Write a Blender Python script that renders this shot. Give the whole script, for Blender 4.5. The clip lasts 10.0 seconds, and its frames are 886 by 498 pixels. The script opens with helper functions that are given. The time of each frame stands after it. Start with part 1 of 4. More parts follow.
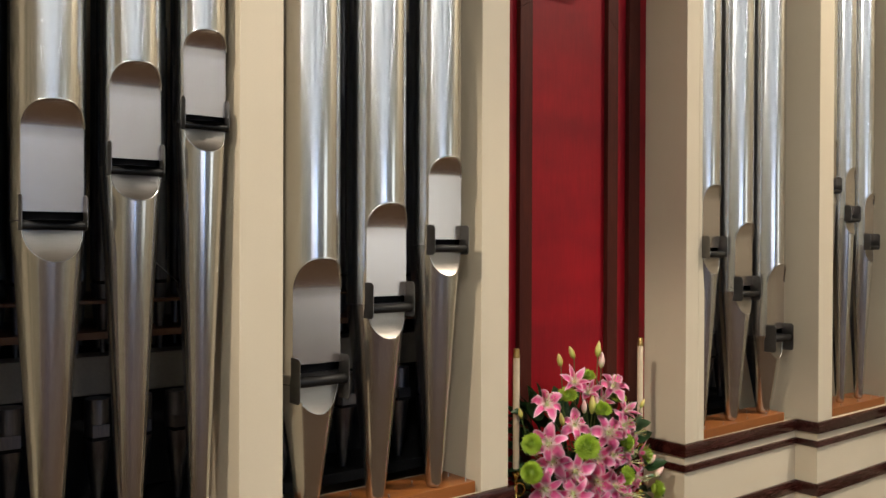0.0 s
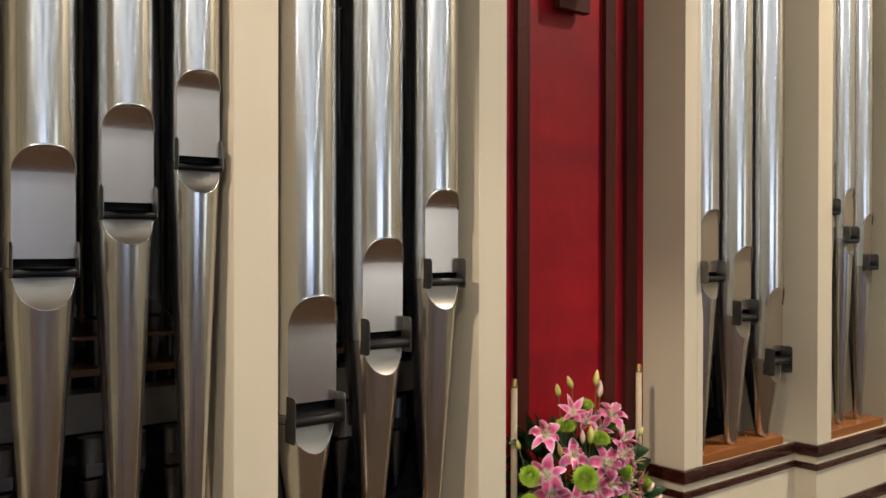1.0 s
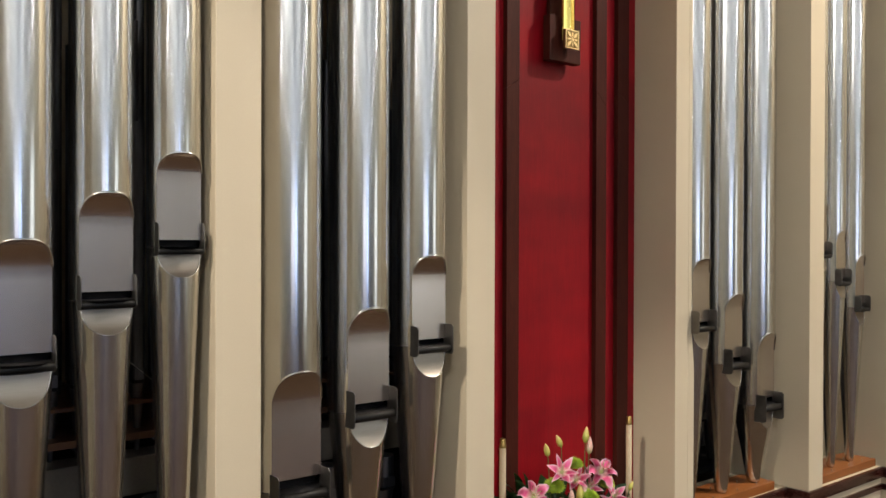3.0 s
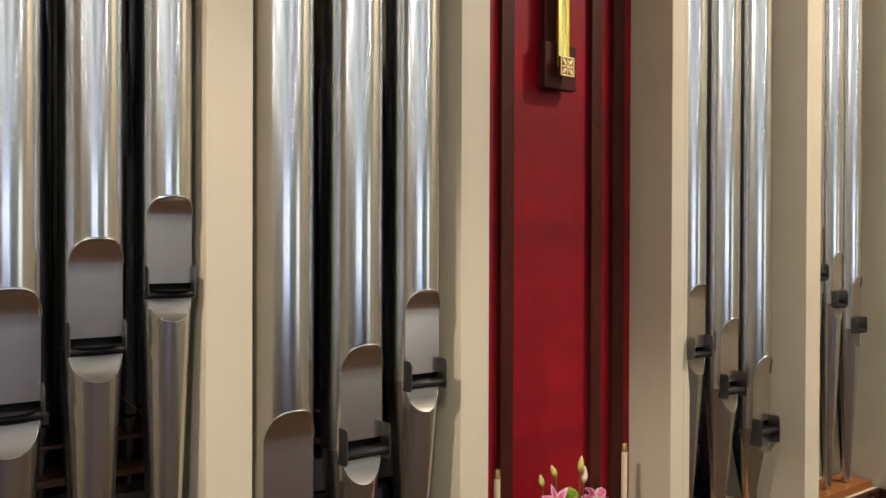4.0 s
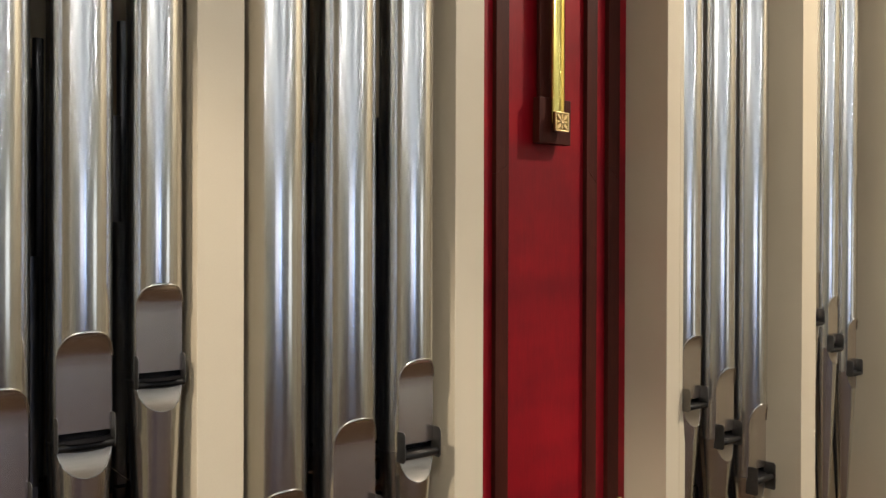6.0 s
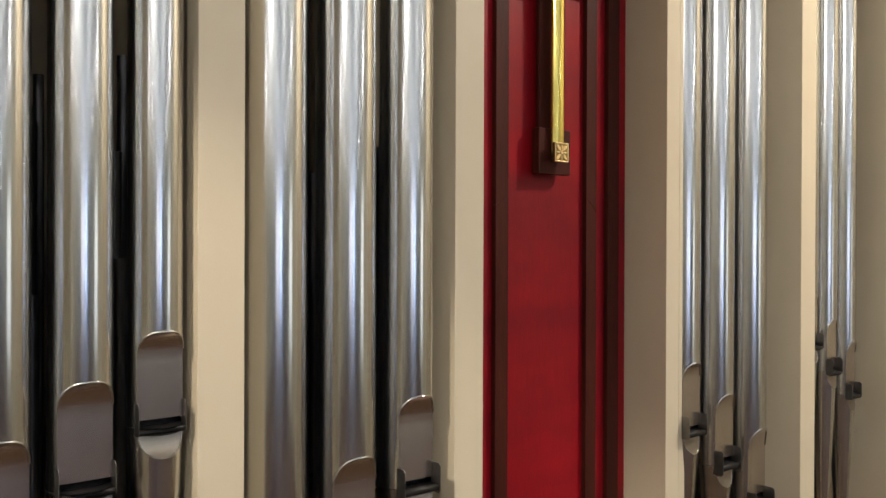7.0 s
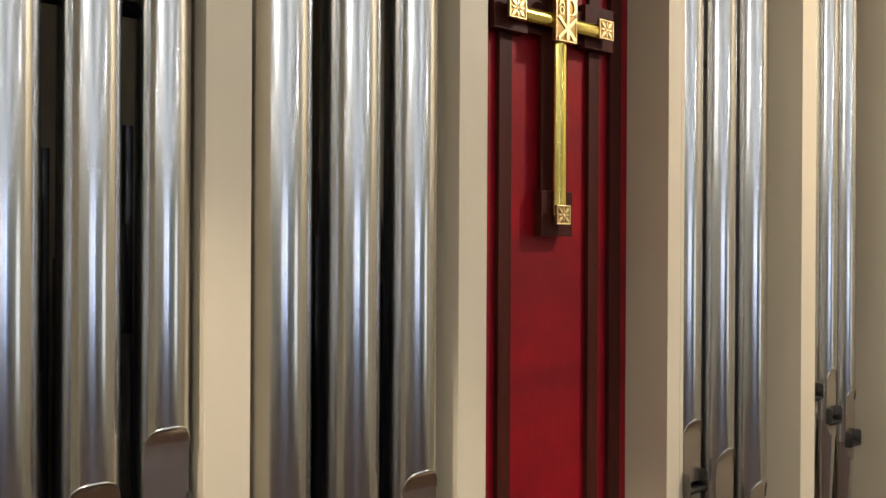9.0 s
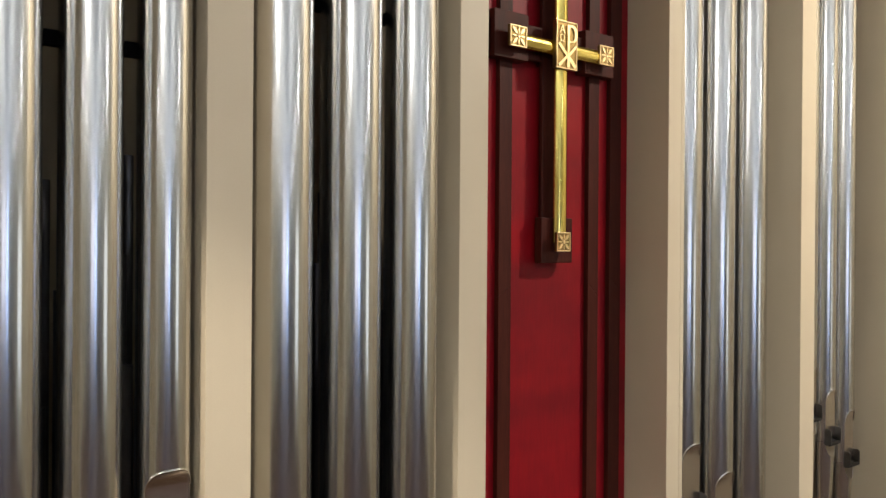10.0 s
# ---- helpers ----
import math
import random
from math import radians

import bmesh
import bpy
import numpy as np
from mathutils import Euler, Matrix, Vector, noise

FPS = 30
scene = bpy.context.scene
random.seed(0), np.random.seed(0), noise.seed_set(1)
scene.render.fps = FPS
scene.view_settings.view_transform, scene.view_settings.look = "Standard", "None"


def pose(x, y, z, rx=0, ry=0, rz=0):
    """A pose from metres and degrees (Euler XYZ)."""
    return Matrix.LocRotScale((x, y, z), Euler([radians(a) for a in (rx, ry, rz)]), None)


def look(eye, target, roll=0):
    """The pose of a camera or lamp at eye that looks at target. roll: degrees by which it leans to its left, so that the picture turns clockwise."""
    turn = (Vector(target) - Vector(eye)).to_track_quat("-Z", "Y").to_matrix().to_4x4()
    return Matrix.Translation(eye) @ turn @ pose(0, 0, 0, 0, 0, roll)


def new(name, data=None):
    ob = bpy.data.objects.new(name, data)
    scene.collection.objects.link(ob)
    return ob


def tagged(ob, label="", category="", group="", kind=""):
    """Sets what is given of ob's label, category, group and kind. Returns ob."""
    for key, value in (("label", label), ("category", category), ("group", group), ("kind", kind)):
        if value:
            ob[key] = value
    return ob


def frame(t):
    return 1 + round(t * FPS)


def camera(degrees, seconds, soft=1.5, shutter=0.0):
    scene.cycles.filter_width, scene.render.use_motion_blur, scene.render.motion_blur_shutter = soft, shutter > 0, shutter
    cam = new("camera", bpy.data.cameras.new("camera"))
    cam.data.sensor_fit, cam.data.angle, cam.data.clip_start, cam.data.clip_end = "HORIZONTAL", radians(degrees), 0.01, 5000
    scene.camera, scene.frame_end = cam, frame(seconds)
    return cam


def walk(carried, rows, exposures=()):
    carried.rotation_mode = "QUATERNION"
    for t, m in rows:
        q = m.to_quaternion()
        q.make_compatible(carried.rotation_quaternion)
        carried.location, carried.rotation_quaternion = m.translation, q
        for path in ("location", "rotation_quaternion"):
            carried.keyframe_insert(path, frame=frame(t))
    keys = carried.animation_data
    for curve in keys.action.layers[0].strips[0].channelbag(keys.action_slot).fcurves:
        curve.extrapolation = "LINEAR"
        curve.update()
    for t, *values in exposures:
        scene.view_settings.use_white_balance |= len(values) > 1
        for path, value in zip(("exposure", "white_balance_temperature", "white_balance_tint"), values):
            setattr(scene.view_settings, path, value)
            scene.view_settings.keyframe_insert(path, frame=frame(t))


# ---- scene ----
cam = camera(54.4, 10.0)
PATH = [
    (0, (-0.107, -2.241, 1.762), (1.136, -0.674, 1.748), 0.2),
    (0.5, (-0.101, -2.229, 1.81), (1.146, -0.665, 1.8), 0.1),
    (1, (-0.09, -2.221, 1.867), (1.158, -0.658, 1.856), 0.1),
    (1.5, (-0.081, -2.215, 1.921), (1.17, -0.655, 1.91), 0.2),
    (2, (-0.071, -2.215, 1.978), (1.182, -0.656, 1.965), 0.3),
    (2.5, (-0.06, -2.211, 2.032), (1.195, -0.655, 2.019), 0.2),
    (4, (-0.027, -2.208, 2.196), (1.232, -0.655, 2.183), 0.2),
    (4.5, (-0.018, -2.201, 2.25), (1.244, -0.649, 2.237), 0.2),
    (5, (-0.012, -2.197, 2.301), (1.252, -0.648, 2.29), 0.2),
    (5.5, (-0.008, -2.194, 2.357), (1.258, -0.646, 2.346), 0.2),
    (7, (-0.014, -2.196, 2.528), (1.255, -0.65, 2.52), 0.2),
    (7.5, (-0.021, -2.195, 2.59), (1.25, -0.651, 2.582), 0.3),
    (8, (-0.025, -2.194, 2.646), (1.247, -0.65, 2.641), 0.2),
    (8.5, (-0.03, -2.198, 2.707), (1.241, -0.654, 2.702), 0.3),
    (9, (-0.038, -2.194, 2.763), (1.235, -0.651, 2.761), 0.3),
    (9.5, (-0.045, -2.185, 2.82), (1.232, -0.646, 2.818), 0.3),
    (10, (-0.045, -2.192, 2.874), (1.23, -0.652, 2.869), 0.4),
]
walk(cam, [(t, look(eye, target, roll)) for t, eye, target, roll in PATH], exposures=((0, 0.30), (4, 0.25), (7, 0.21), (10, 0.18)))

# ---- world, lamps ----
world = bpy.data.worlds.new("world")
scene.world = world
world.use_nodes = True
sky = world.node_tree.nodes.new("ShaderNodeTexSky")
sky.sky_type, sky.sun_disc = "NISHITA", False
sky.sun_elevation, sky.sun_rotation = radians(35), radians(200)
world.node_tree.links.new(sky.outputs[0], world.node_tree.nodes["Background"].inputs[0])
world.node_tree.nodes["Background"].inputs[1].default_value = 0.1

ROOM_W, ROOM_E, ROOM_S, ROOM_N = -7.6, 7.6, -32.0, 1.35
CEIL, EAVES, RIDGE, ARCH_W = 5.6, 5.6, 6.8, -3.2     # chancel ceiling; nave eaves and ridge; where the chancel side walls end
CHANCEL_W, CHANCEL_E = -2.7, 6.4
MID = (ROOM_W + ROOM_E) / 2
WINDOWS = ((-4.0, 6.4, 120), (1.9, 2.6, 150))    # windows in the rear wall: centre, width, watts
WIN_Z0, WIN_Z1 = 0.3, 4.4
# ceiling downlight, then an added fill for west-facing sides: x, y, z, watts; pendant lamps: x, y, z, watts
DOWNLIGHT_AND_FILL = ((5.0, -2.4, CEIL - 0.03, 215), (-2.4, -5.2, 5.5, 190))
PENDANTS = tuple((px, py, 4.8, watts) for px in (-6.3, 6.1) for py, watts in ((-6.6, 30), (-10.6, 18), (-15.0, 18), (-20.0, 18), (-25.0, 18)))
CEILING_FILLS = ((-3.4, 470), (3.0, 470))    # unseen uplights added along the nave to brighten its ceiling: x, watts
COVE = 4.2    # height of the added ceiling fill troughs
WARM, COOL = (1.0, 0.89, 0.74), (1.0, 0.96, 0.90)
SIDE = (-11.2, -7.4, 1.0, 3.2)    # opening added in the east wall to brighten lip reflections: y0, y1, z0, z1


def lamp(name, kind, m, watts, colour):
    data = bpy.data.lights.new(name, kind)
    data.energy, data.color = watts, colour
    ob = new(name, data)
    ob.matrix_world = m
    return ob


for wx, width, watts in WINDOWS:
    ob = lamp("window_daylight", "AREA", look((wx, ROOM_S - 0.05, (WIN_Z0 + WIN_Z1) / 2), (wx, 0, (WIN_Z0 + WIN_Z1) / 2)), watts, (0.30, 0.52, 1.0))
    ob.data.shape, ob.data.size, ob.data.size_y = "RECTANGLE", width, WIN_Z1 - WIN_Z0
# Area lamp added in the east opening, brightening what the lips reflect.
ob = lamp("east_opening_fill", "AREA", look((ROOM_E + 0.05, (SIDE[0] + SIDE[1]) / 2, (SIDE[2] + SIDE[3]) / 2), (0, (SIDE[0] + SIDE[1]) / 2, (SIDE[2] + SIDE[3]) / 2)), 31, (0.84, 0.92, 1.0))
ob.data.shape, ob.data.size, ob.data.size_y = "RECTANGLE", SIDE[1] - SIDE[0], SIDE[3] - SIDE[2]
for lx, ly, lz, watts in DOWNLIGHT_AND_FILL:
    ob = lamp("downlight_and_fill_glow", "AREA", look((lx, ly, lz), (lx, ly + 0.001, 0)), watts, WARM if ly > ARCH_W else COOL)
    ob.data.shape, ob.data.size = "DISK", 0.36
for lx, watts in CEILING_FILLS:
    ob = lamp("ceiling_fill_glow", "AREA", look((lx, -17.4, COVE + 0.05), (lx, -17.399, 9)), watts, (0.97, 0.97, 0.95))
    ob.data.shape, ob.data.size, ob.data.size_y = "RECTANGLE", 0.14, 27.0
for lx, ly, lz, watts in PENDANTS:
    ob = lamp("pendant_glow", "POINT", Matrix.Translation((lx, ly, lz)), watts, (0.95, 0.97, 1.0))
    ob.data.shadow_soft_size = 0.09
ob = lamp("spotlight_beam", "SPOT", look((-1.5, -1.5, 4.6), (1.75, -0.1, -0.6)), 400, (1.0, 0.88, 0.72))
ob.data.spot_size, ob.data.spot_blend, ob.data.shadow_soft_size = radians(53), 0.4, 0.12


# ---- materials ----
def nodes_of(name):
    m = bpy.data.materials.new(name)
    m.use_nodes = True
    return m, m.node_tree.nodes, m.node_tree.links, m.node_tree.nodes["Principled BSDF"]


def noise_node(n, l, scale, stretch=(1, 1, 1), detail=4.0):
    co = n.new("ShaderNodeTexCoord")
    mp = n.new("ShaderNodeMapping")
    mp.inputs["Scale"].default_value = stretch
    tx = n.new("ShaderNodeTexNoise")
    tx.inputs["Scale"].default_value, tx.inputs["Detail"].default_value = scale, detail
    l.new(co.outputs["Object"], mp.inputs["Vector"])
    l.new(mp.outputs["Vector"], tx.inputs["Vector"])
    return tx


def ramp_node(n, l, source, stops):
    r = n.new("ShaderNodeValToRGB")
    els = r.color_ramp.elements
    while len(els) < len(stops):
        els.new(0.5)
    for e, (p, c) in zip(els, stops):
        e.position, e.color = p, (*c, 1) if len(c) == 3 else c
    l.new(source, r.inputs["Fac"])
    return r


def bump_node(n, l, source, strength, distance, under=None):
    b = n.new("ShaderNodeBump")
    b.inputs["Strength"].default_value, b.inputs["Distance"].default_value = strength, distance
    l.new(source, b.inputs["Height"])
    if under is not None:
        l.new(under.outputs["Normal"], b.inputs["Normal"])
    return b


def surface(name, dark, light, rough=0.5, metal=0.0, scale=6.0, stretch=(1, 1, 1), fine=120.0, fine_stretch=(1, 1, 1),
            bump=0.1, bump_d=0.001, rough_vary=0.08, spec=0.5, coat=0.0, wave=0.0, wave_scale=4.0, wave_stretch=(1, 1, 1)):
    """A surface that varies at a broad and a fine scale."""
    m, n, l, p = nodes_of(name)
    broad = noise_node(n, l, scale, stretch)
    tiny = noise_node(n, l, fine, fine_stretch, 3.0)
    mix = n.new("ShaderNodeMath")
    mix.operation = "MULTIPLY_ADD"
    mix.inputs[1].default_value = 0.45
    half = n.new("ShaderNodeMath")
    half.operation = "MULTIPLY"
    half.inputs[1].default_value = 0.55
    l.new(broad.outputs["Fac"], half.inputs[0])
    l.new(tiny.outputs["Fac"], mix.inputs[0])
    l.new(half.outputs[0], mix.inputs[2])
    col = ramp_node(n, l, mix.outputs[0], ((0.32, dark), (0.68, light)))
    l.new(col.outputs["Color"], p.inputs["Base Color"])
    lo, hi = max(0.02, rough - rough_vary), min(1.0, rough + rough_vary)
    rr = ramp_node(n, l, mix.outputs[0], ((0.3, (lo, lo, lo)), (0.7, (hi, hi, hi))))
    l.new(rr.outputs["Color"], p.inputs["Roughness"])
    p.inputs["Metallic"].default_value = metal
    p.inputs["Specular IOR Level"].default_value = spec
    p.inputs["Coat Weight"].default_value = coat
    p.inputs["Coat Roughness"].default_value = 0.12
    b = None
    if wave:
        big = noise_node(n, l, wave_scale, wave_stretch, 1.0)
        b = bump_node(n, l, big.outputs["Fac"], 1.0, wave)
    if bump:
        b = bump_node(n, l, tiny.outputs["Fac"], bump, bump_d, b)
    if b is not None:
        l.new(b.outputs["Normal"], p.inputs["Normal"])
    return m


CREAM = surface("cream_paint", (0.585, 0.503, 0.370), (0.63, 0.546, 0.405), 0.45, scale=2.5, fine=260, bump=0.15, bump_d=0.0006, rough_vary=0.05)
WHITE_WALL = surface("pale_wall", (0.66, 0.65, 0.61), (0.72, 0.71, 0.67), 0.6, scale=1.2, fine=180, bump=0.1)
OLIVE_WALL = surface("olive_cream_wall", (0.54, 0.495, 0.37), (0.60, 0.55, 0.42), 0.55, scale=1.2, fine=180, bump=0.1)
NAVE_WALL = surface("tan_wall", (0.42, 0.385, 0.285), (0.48, 0.44, 0.33), 0.55, scale=1.2, fine=180, bump=0.1)
CHANCEL_CARPET = surface("tan_brown_carpet", (0.052, 0.032, 0.019), (0.075, 0.048, 0.029), 0.85, scale=4, fine=300, bump=0.3, spec=0.1)
CARPET = surface("purple_brown_carpet", (0.035, 0.022, 0.024), (0.06, 0.04, 0.042), 0.8, scale=4, fine=300, bump=0.3, spec=0.1)
CEILING_PAINT = surface("ceiling_paint", (0.66, 0.69, 0.71), (0.72, 0.75, 0.77), 0.7, scale=1.0, fine=150)
TIN = surface("polished_tin", (0.61, 0.605, 0.592), (0.67, 0.665, 0.652), 0.19, 1.0, scale=2, stretch=(2, 2, 0.4), fine=40, fine_stretch=(3, 3, 0.03),
              bump=0.0, rough_vary=0.015, wave=0.00024, wave_scale=2.5, wave_stretch=(1, 1, 0.5))
LIP_UP = surface("brushed_tin", (0.575, 0.522, 0.495), (0.635, 0.58, 0.55), 0.25, 1.0, scale=4, stretch=(3, 1, 1.0), fine=12, fine_stretch=(4, 1, 0.2), bump=0.0, rough_vary=0.015)
# Same tin, darkened in colour to hold down the lower lips' bright reflections.
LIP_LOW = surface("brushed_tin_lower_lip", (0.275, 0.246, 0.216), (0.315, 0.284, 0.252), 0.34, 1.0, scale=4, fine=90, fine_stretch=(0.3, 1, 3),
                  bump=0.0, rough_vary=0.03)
ZINC = surface("dull_zinc", (0.15, 0.144, 0.136), (0.24, 0.23, 0.217), 0.42, 1.0, scale=20, fine=200, bump=0.1, bump_d=0.0004)
BEARD = surface("black_stained_wood", (0.006, 0.006, 0.006), (0.018, 0.016, 0.015), 0.42, scale=10, fine=150, fine_stretch=(0.1, 1, 1), bump=0.2, bump_d=0.0004, spec=0.22)
MAHOGANY = surface("dark_mahogany", (0.026, 0.0040, 0.0032), (0.080, 0.017, 0.010), 0.5, scale=3, stretch=(6, 6, 0.6), fine=60, fine_stretch=(7, 7, 0.25),
                   bump=0.15, bump_d=0.0005, rough_vary=0.08, spec=0.14)
MAHOGANY_H = surface("dark_mahogany_rail", (0.018, 0.0036, 0.003), (0.046, 0.010, 0.007), 0.26, scale=3, stretch=(0.6, 6, 6), fine=60, fine_stretch=(0.25, 7, 7),
                     bump=0.15, bump_d=0.0005, rough_vary=0.08, coat=0.2)
OAK = surface("orange_varnished_wood", (0.20, 0.062, 0.014), (0.30, 0.105, 0.027), 0.33, scale=3, stretch=(0.5, 6, 6), fine=70, fine_stretch=(0.15, 6, 6),
              bump=0.15, bump_d=0.0004)
BROWN_WOOD = surface("brown_stained_wood", (0.085, 0.036, 0.014), (0.14, 0.065, 0.027), 0.5, scale=3, stretch=(0.5, 6, 6), fine=70, fine_stretch=(0.15, 6, 6), bump=0.15, bump_d=0.0004)
BRASS = surface("polished_brass", (0.80, 0.63, 0.16), (0.88, 0.72, 0.22), 0.13, 1.0, scale=9, fine=120, bump=0.04, bump_d=0.0004, rough_vary=0.05,
                wave=0.0008, wave_scale=14, wave_stretch=(1, 1, 0.4))
BRASS_RAISED = surface("satin_brass_relief", (0.84, 0.63, 0.33), (0.92, 0.72, 0.41), 0.36, 1.0, scale=20, fine=200, bump=0.08, bump_d=0.0004)
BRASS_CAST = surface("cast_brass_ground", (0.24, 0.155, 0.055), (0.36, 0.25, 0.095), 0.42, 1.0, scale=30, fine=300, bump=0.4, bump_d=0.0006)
WAX = surface("ivory_wax", (0.68, 0.54, 0.36), (0.76, 0.62, 0.43), 0.45, scale=6, fine=90, bump=0.06)
STEEL = surface("steel", (0.5, 0.5, 0.5), (0.62, 0.62, 0.6), 0.3, 1.0, scale=30, fine=200, bump=0.05)
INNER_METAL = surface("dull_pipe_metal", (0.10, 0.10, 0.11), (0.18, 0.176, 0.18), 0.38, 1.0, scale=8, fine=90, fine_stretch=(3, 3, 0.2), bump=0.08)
CHEST = surface("grey_painted_chest", (0.105, 0.094, 0.078), (0.145, 0.132, 0.108), 0.5, scale=3, fine=120)
# Black for felt and cords; also colours in shade inside pipes and chest.
BLACK = surface("black_felt_and_shade", (0.006, 0.006, 0.007), (0.014, 0.013, 0.013), 0.85, scale=6, fine=150, spec=0.08)
CHAMBER = surface("chamber_wall", (0.46, 0.38, 0.26), (0.52, 0.44, 0.31), 0.6, scale=2, fine=120)
FLOORING = surface("purple_brown_floor", (0.062, 0.038, 0.028), (0.088, 0.055, 0.041), 0.6, scale=3, fine=120, bump=0.05, spec=0.1)
LEAF = surface("dark_leaf", (0.014, 0.048, 0.016), (0.045, 0.115, 0.035), 0.35, scale=20, fine=120, bump=0.2)
THROAT = surface("pale_lily_throat", (0.50, 0.56, 0.24), (0.64, 0.66, 0.36), 0.5, scale=30, fine=200)
STEM = surface("green_stem", (0.07, 0.12, 0.03), (0.12, 0.18, 0.05), 0.5, scale=30, fine=200)
MUM = surface("lime_green_petal", (0.24, 0.38, 0.022), (0.44, 0.58, 0.07), 0.5, scale=40, fine=200, bump=0.1)
ANTHER = surface("rust_anther", (0.25, 0.07, 0.02), (0.36, 0.12, 0.03), 0.7, scale=40, fine=200)


def gradient_petal(name, stops, across):
    """Petal colour along its length (u) with a pale margin (v runs from midrib 0 to edge 1)."""
    m, n, l, p = nodes_of(name)
    uv = n.new("ShaderNodeUVMap")
    sep = n.new("ShaderNodeSeparateXYZ")
    l.new(uv.outputs["UV"], sep.inputs[0])
    along = ramp_node(n, l, sep.outputs[0], stops)
    edge = ramp_node(n, l, sep.outputs[1], ((0.45, (0, 0, 0)), (1.0, (0.95, 0.95, 0.95))))
    mix = n.new("ShaderNodeMix")
    mix.data_type = "RGBA"
    l.new(edge.outputs["Color"], mix.inputs[0])
    l.new(along.outputs["Color"], mix.inputs[6])
    mix.inputs[7].default_value = (*across, 1)
    l.new(mix.outputs[2], p.inputs["Base Color"])
    p.inputs["Roughness"].default_value = 0.5
    p.inputs["Subsurface Weight"].default_value = 0.15
    p.inputs["Subsurface Radius"].default_value = (0.01, 0.004, 0.004)
    tx = noise_node(n, l, 160)
    b = bump_node(n, l, tx.outputs["Fac"], 0.2, 0.0006)
    l.new(b.outputs["Normal"], p.inputs["Normal"])
    return m


def banded_paint(name, dark, light):
    """Satin paint in level bands of varying tone, over a fine upright grain."""
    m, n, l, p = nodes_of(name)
    level_band = noise_node(n, l, 1.0, (0.05, 0.05, 2.9), 2.0)
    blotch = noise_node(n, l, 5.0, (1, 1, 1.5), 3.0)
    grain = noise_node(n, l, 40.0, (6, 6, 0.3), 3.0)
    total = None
    for tx, share in ((level_band, 0.62), (blotch, 0.20), (grain, 0.18)):
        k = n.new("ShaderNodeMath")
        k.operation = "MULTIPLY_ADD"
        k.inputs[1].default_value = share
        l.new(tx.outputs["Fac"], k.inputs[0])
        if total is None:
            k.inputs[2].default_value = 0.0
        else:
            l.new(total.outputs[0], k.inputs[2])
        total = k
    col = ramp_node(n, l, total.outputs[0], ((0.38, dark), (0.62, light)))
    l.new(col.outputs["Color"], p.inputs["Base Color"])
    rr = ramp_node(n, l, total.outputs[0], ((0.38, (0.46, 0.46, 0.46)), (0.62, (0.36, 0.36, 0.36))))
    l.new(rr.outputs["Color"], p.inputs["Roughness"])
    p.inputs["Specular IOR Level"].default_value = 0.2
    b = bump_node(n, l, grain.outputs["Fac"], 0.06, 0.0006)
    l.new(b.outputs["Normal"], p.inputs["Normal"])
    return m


RED = banded_paint("red_satin_paint", (0.165, 0.0040, 0.0090), (0.29, 0.0056, 0.0112))
PINK = gradient_petal("pink_lily_petal", ((0.0, (0.74, 0.70, 0.34)), (0.12, (0.88, 0.62, 0.60)), (0.32, (0.80, 0.09, 0.31)), (0.66, (0.85, 0.21, 0.44)), (1.0, (0.94, 0.74, 0.80))), (0.92, 0.68, 0.76))
BUD = gradient_petal("lily_bud", ((0.0, (0.24, 0.30, 0.04)), (0.5, (0.55, 0.52, 0.13)), (1.0, (0.66, 0.52, 0.20))), (0.60, 0.56, 0.17))
BUD_PINK = gradient_petal("pink_lily_bud", ((0.0, (0.34, 0.36, 0.12)), (0.4, (0.72, 0.50, 0.42)), (1.0, (0.80, 0.48, 0.46))), (0.76, 0.58, 0.50))


# ---- building helpers ----
def finish(name, bm, material, smooth=None):
    me = bpy.data.meshes.new(name)
    bmesh.ops.recalc_face_normals(bm, faces=bm.faces)
    if smooth is not None:
        for f in bm.faces:
            f.smooth = True
        for e in bm.edges:
            if len(e.link_faces) == 2 and e.calc_face_angle(0) > radians(smooth):
                e.smooth = False
    bm.to_mesh(me)
    bm.free()
    me.materials.append(material)
    return me


def part(name, bm, material, parent, label="", smooth=None):
    ob = new(name, finish(name, bm, material, smooth))
    ob.parent = parent
    if label:
        ob["label"] = label
    return ob


def thing(name, at, label, category, group="", kind=""):
    ob = new(name)
    ob.location = at
    ob.empty_display_size = 0.05
    return tagged(ob, label, category, group, kind)


def slab(x0, x1, y0, y1, z0, z1, bevel=0.002, into=None):
    bm = into or bmesh.new()
    made = bmesh.ops.create_cube(bm, size=1, matrix=Matrix.Translation(((x0 + x1) / 2, (y0 + y1) / 2, (z0 + z1) / 2)) @ Matrix.Diagonal((x1 - x0, y1 - y0, z1 - z0, 1)))
    if bevel:
        edges = list({e for v in made["verts"] for e in v.link_edges})
        bmesh.ops.bevel(bm, geom=edges, offset=bevel, segments=2, affect="EDGES", profile=0.5)
    return bm


def lathe(profile, n=24, into=None, m=Matrix.Identity(4)):
    """Turned body from (radius, height) pairs."""
    bm = into or bmesh.new()
    rings = []
    for r, z in profile:
        rings.append([bm.verts.new(m @ Vector((r * math.cos(2 * math.pi * k / n), r * math.sin(2 * math.pi * k / n), z))) for k in range(n)])
    for a, b in zip(rings, rings[1:]):
        for k in range(n):
            bm.faces.new((a[k], a[(k + 1) % n], b[(k + 1) % n], b[k]))
    bm.faces.new(rings[0][::-1])
    bm.faces.new(rings[-1])
    return bm


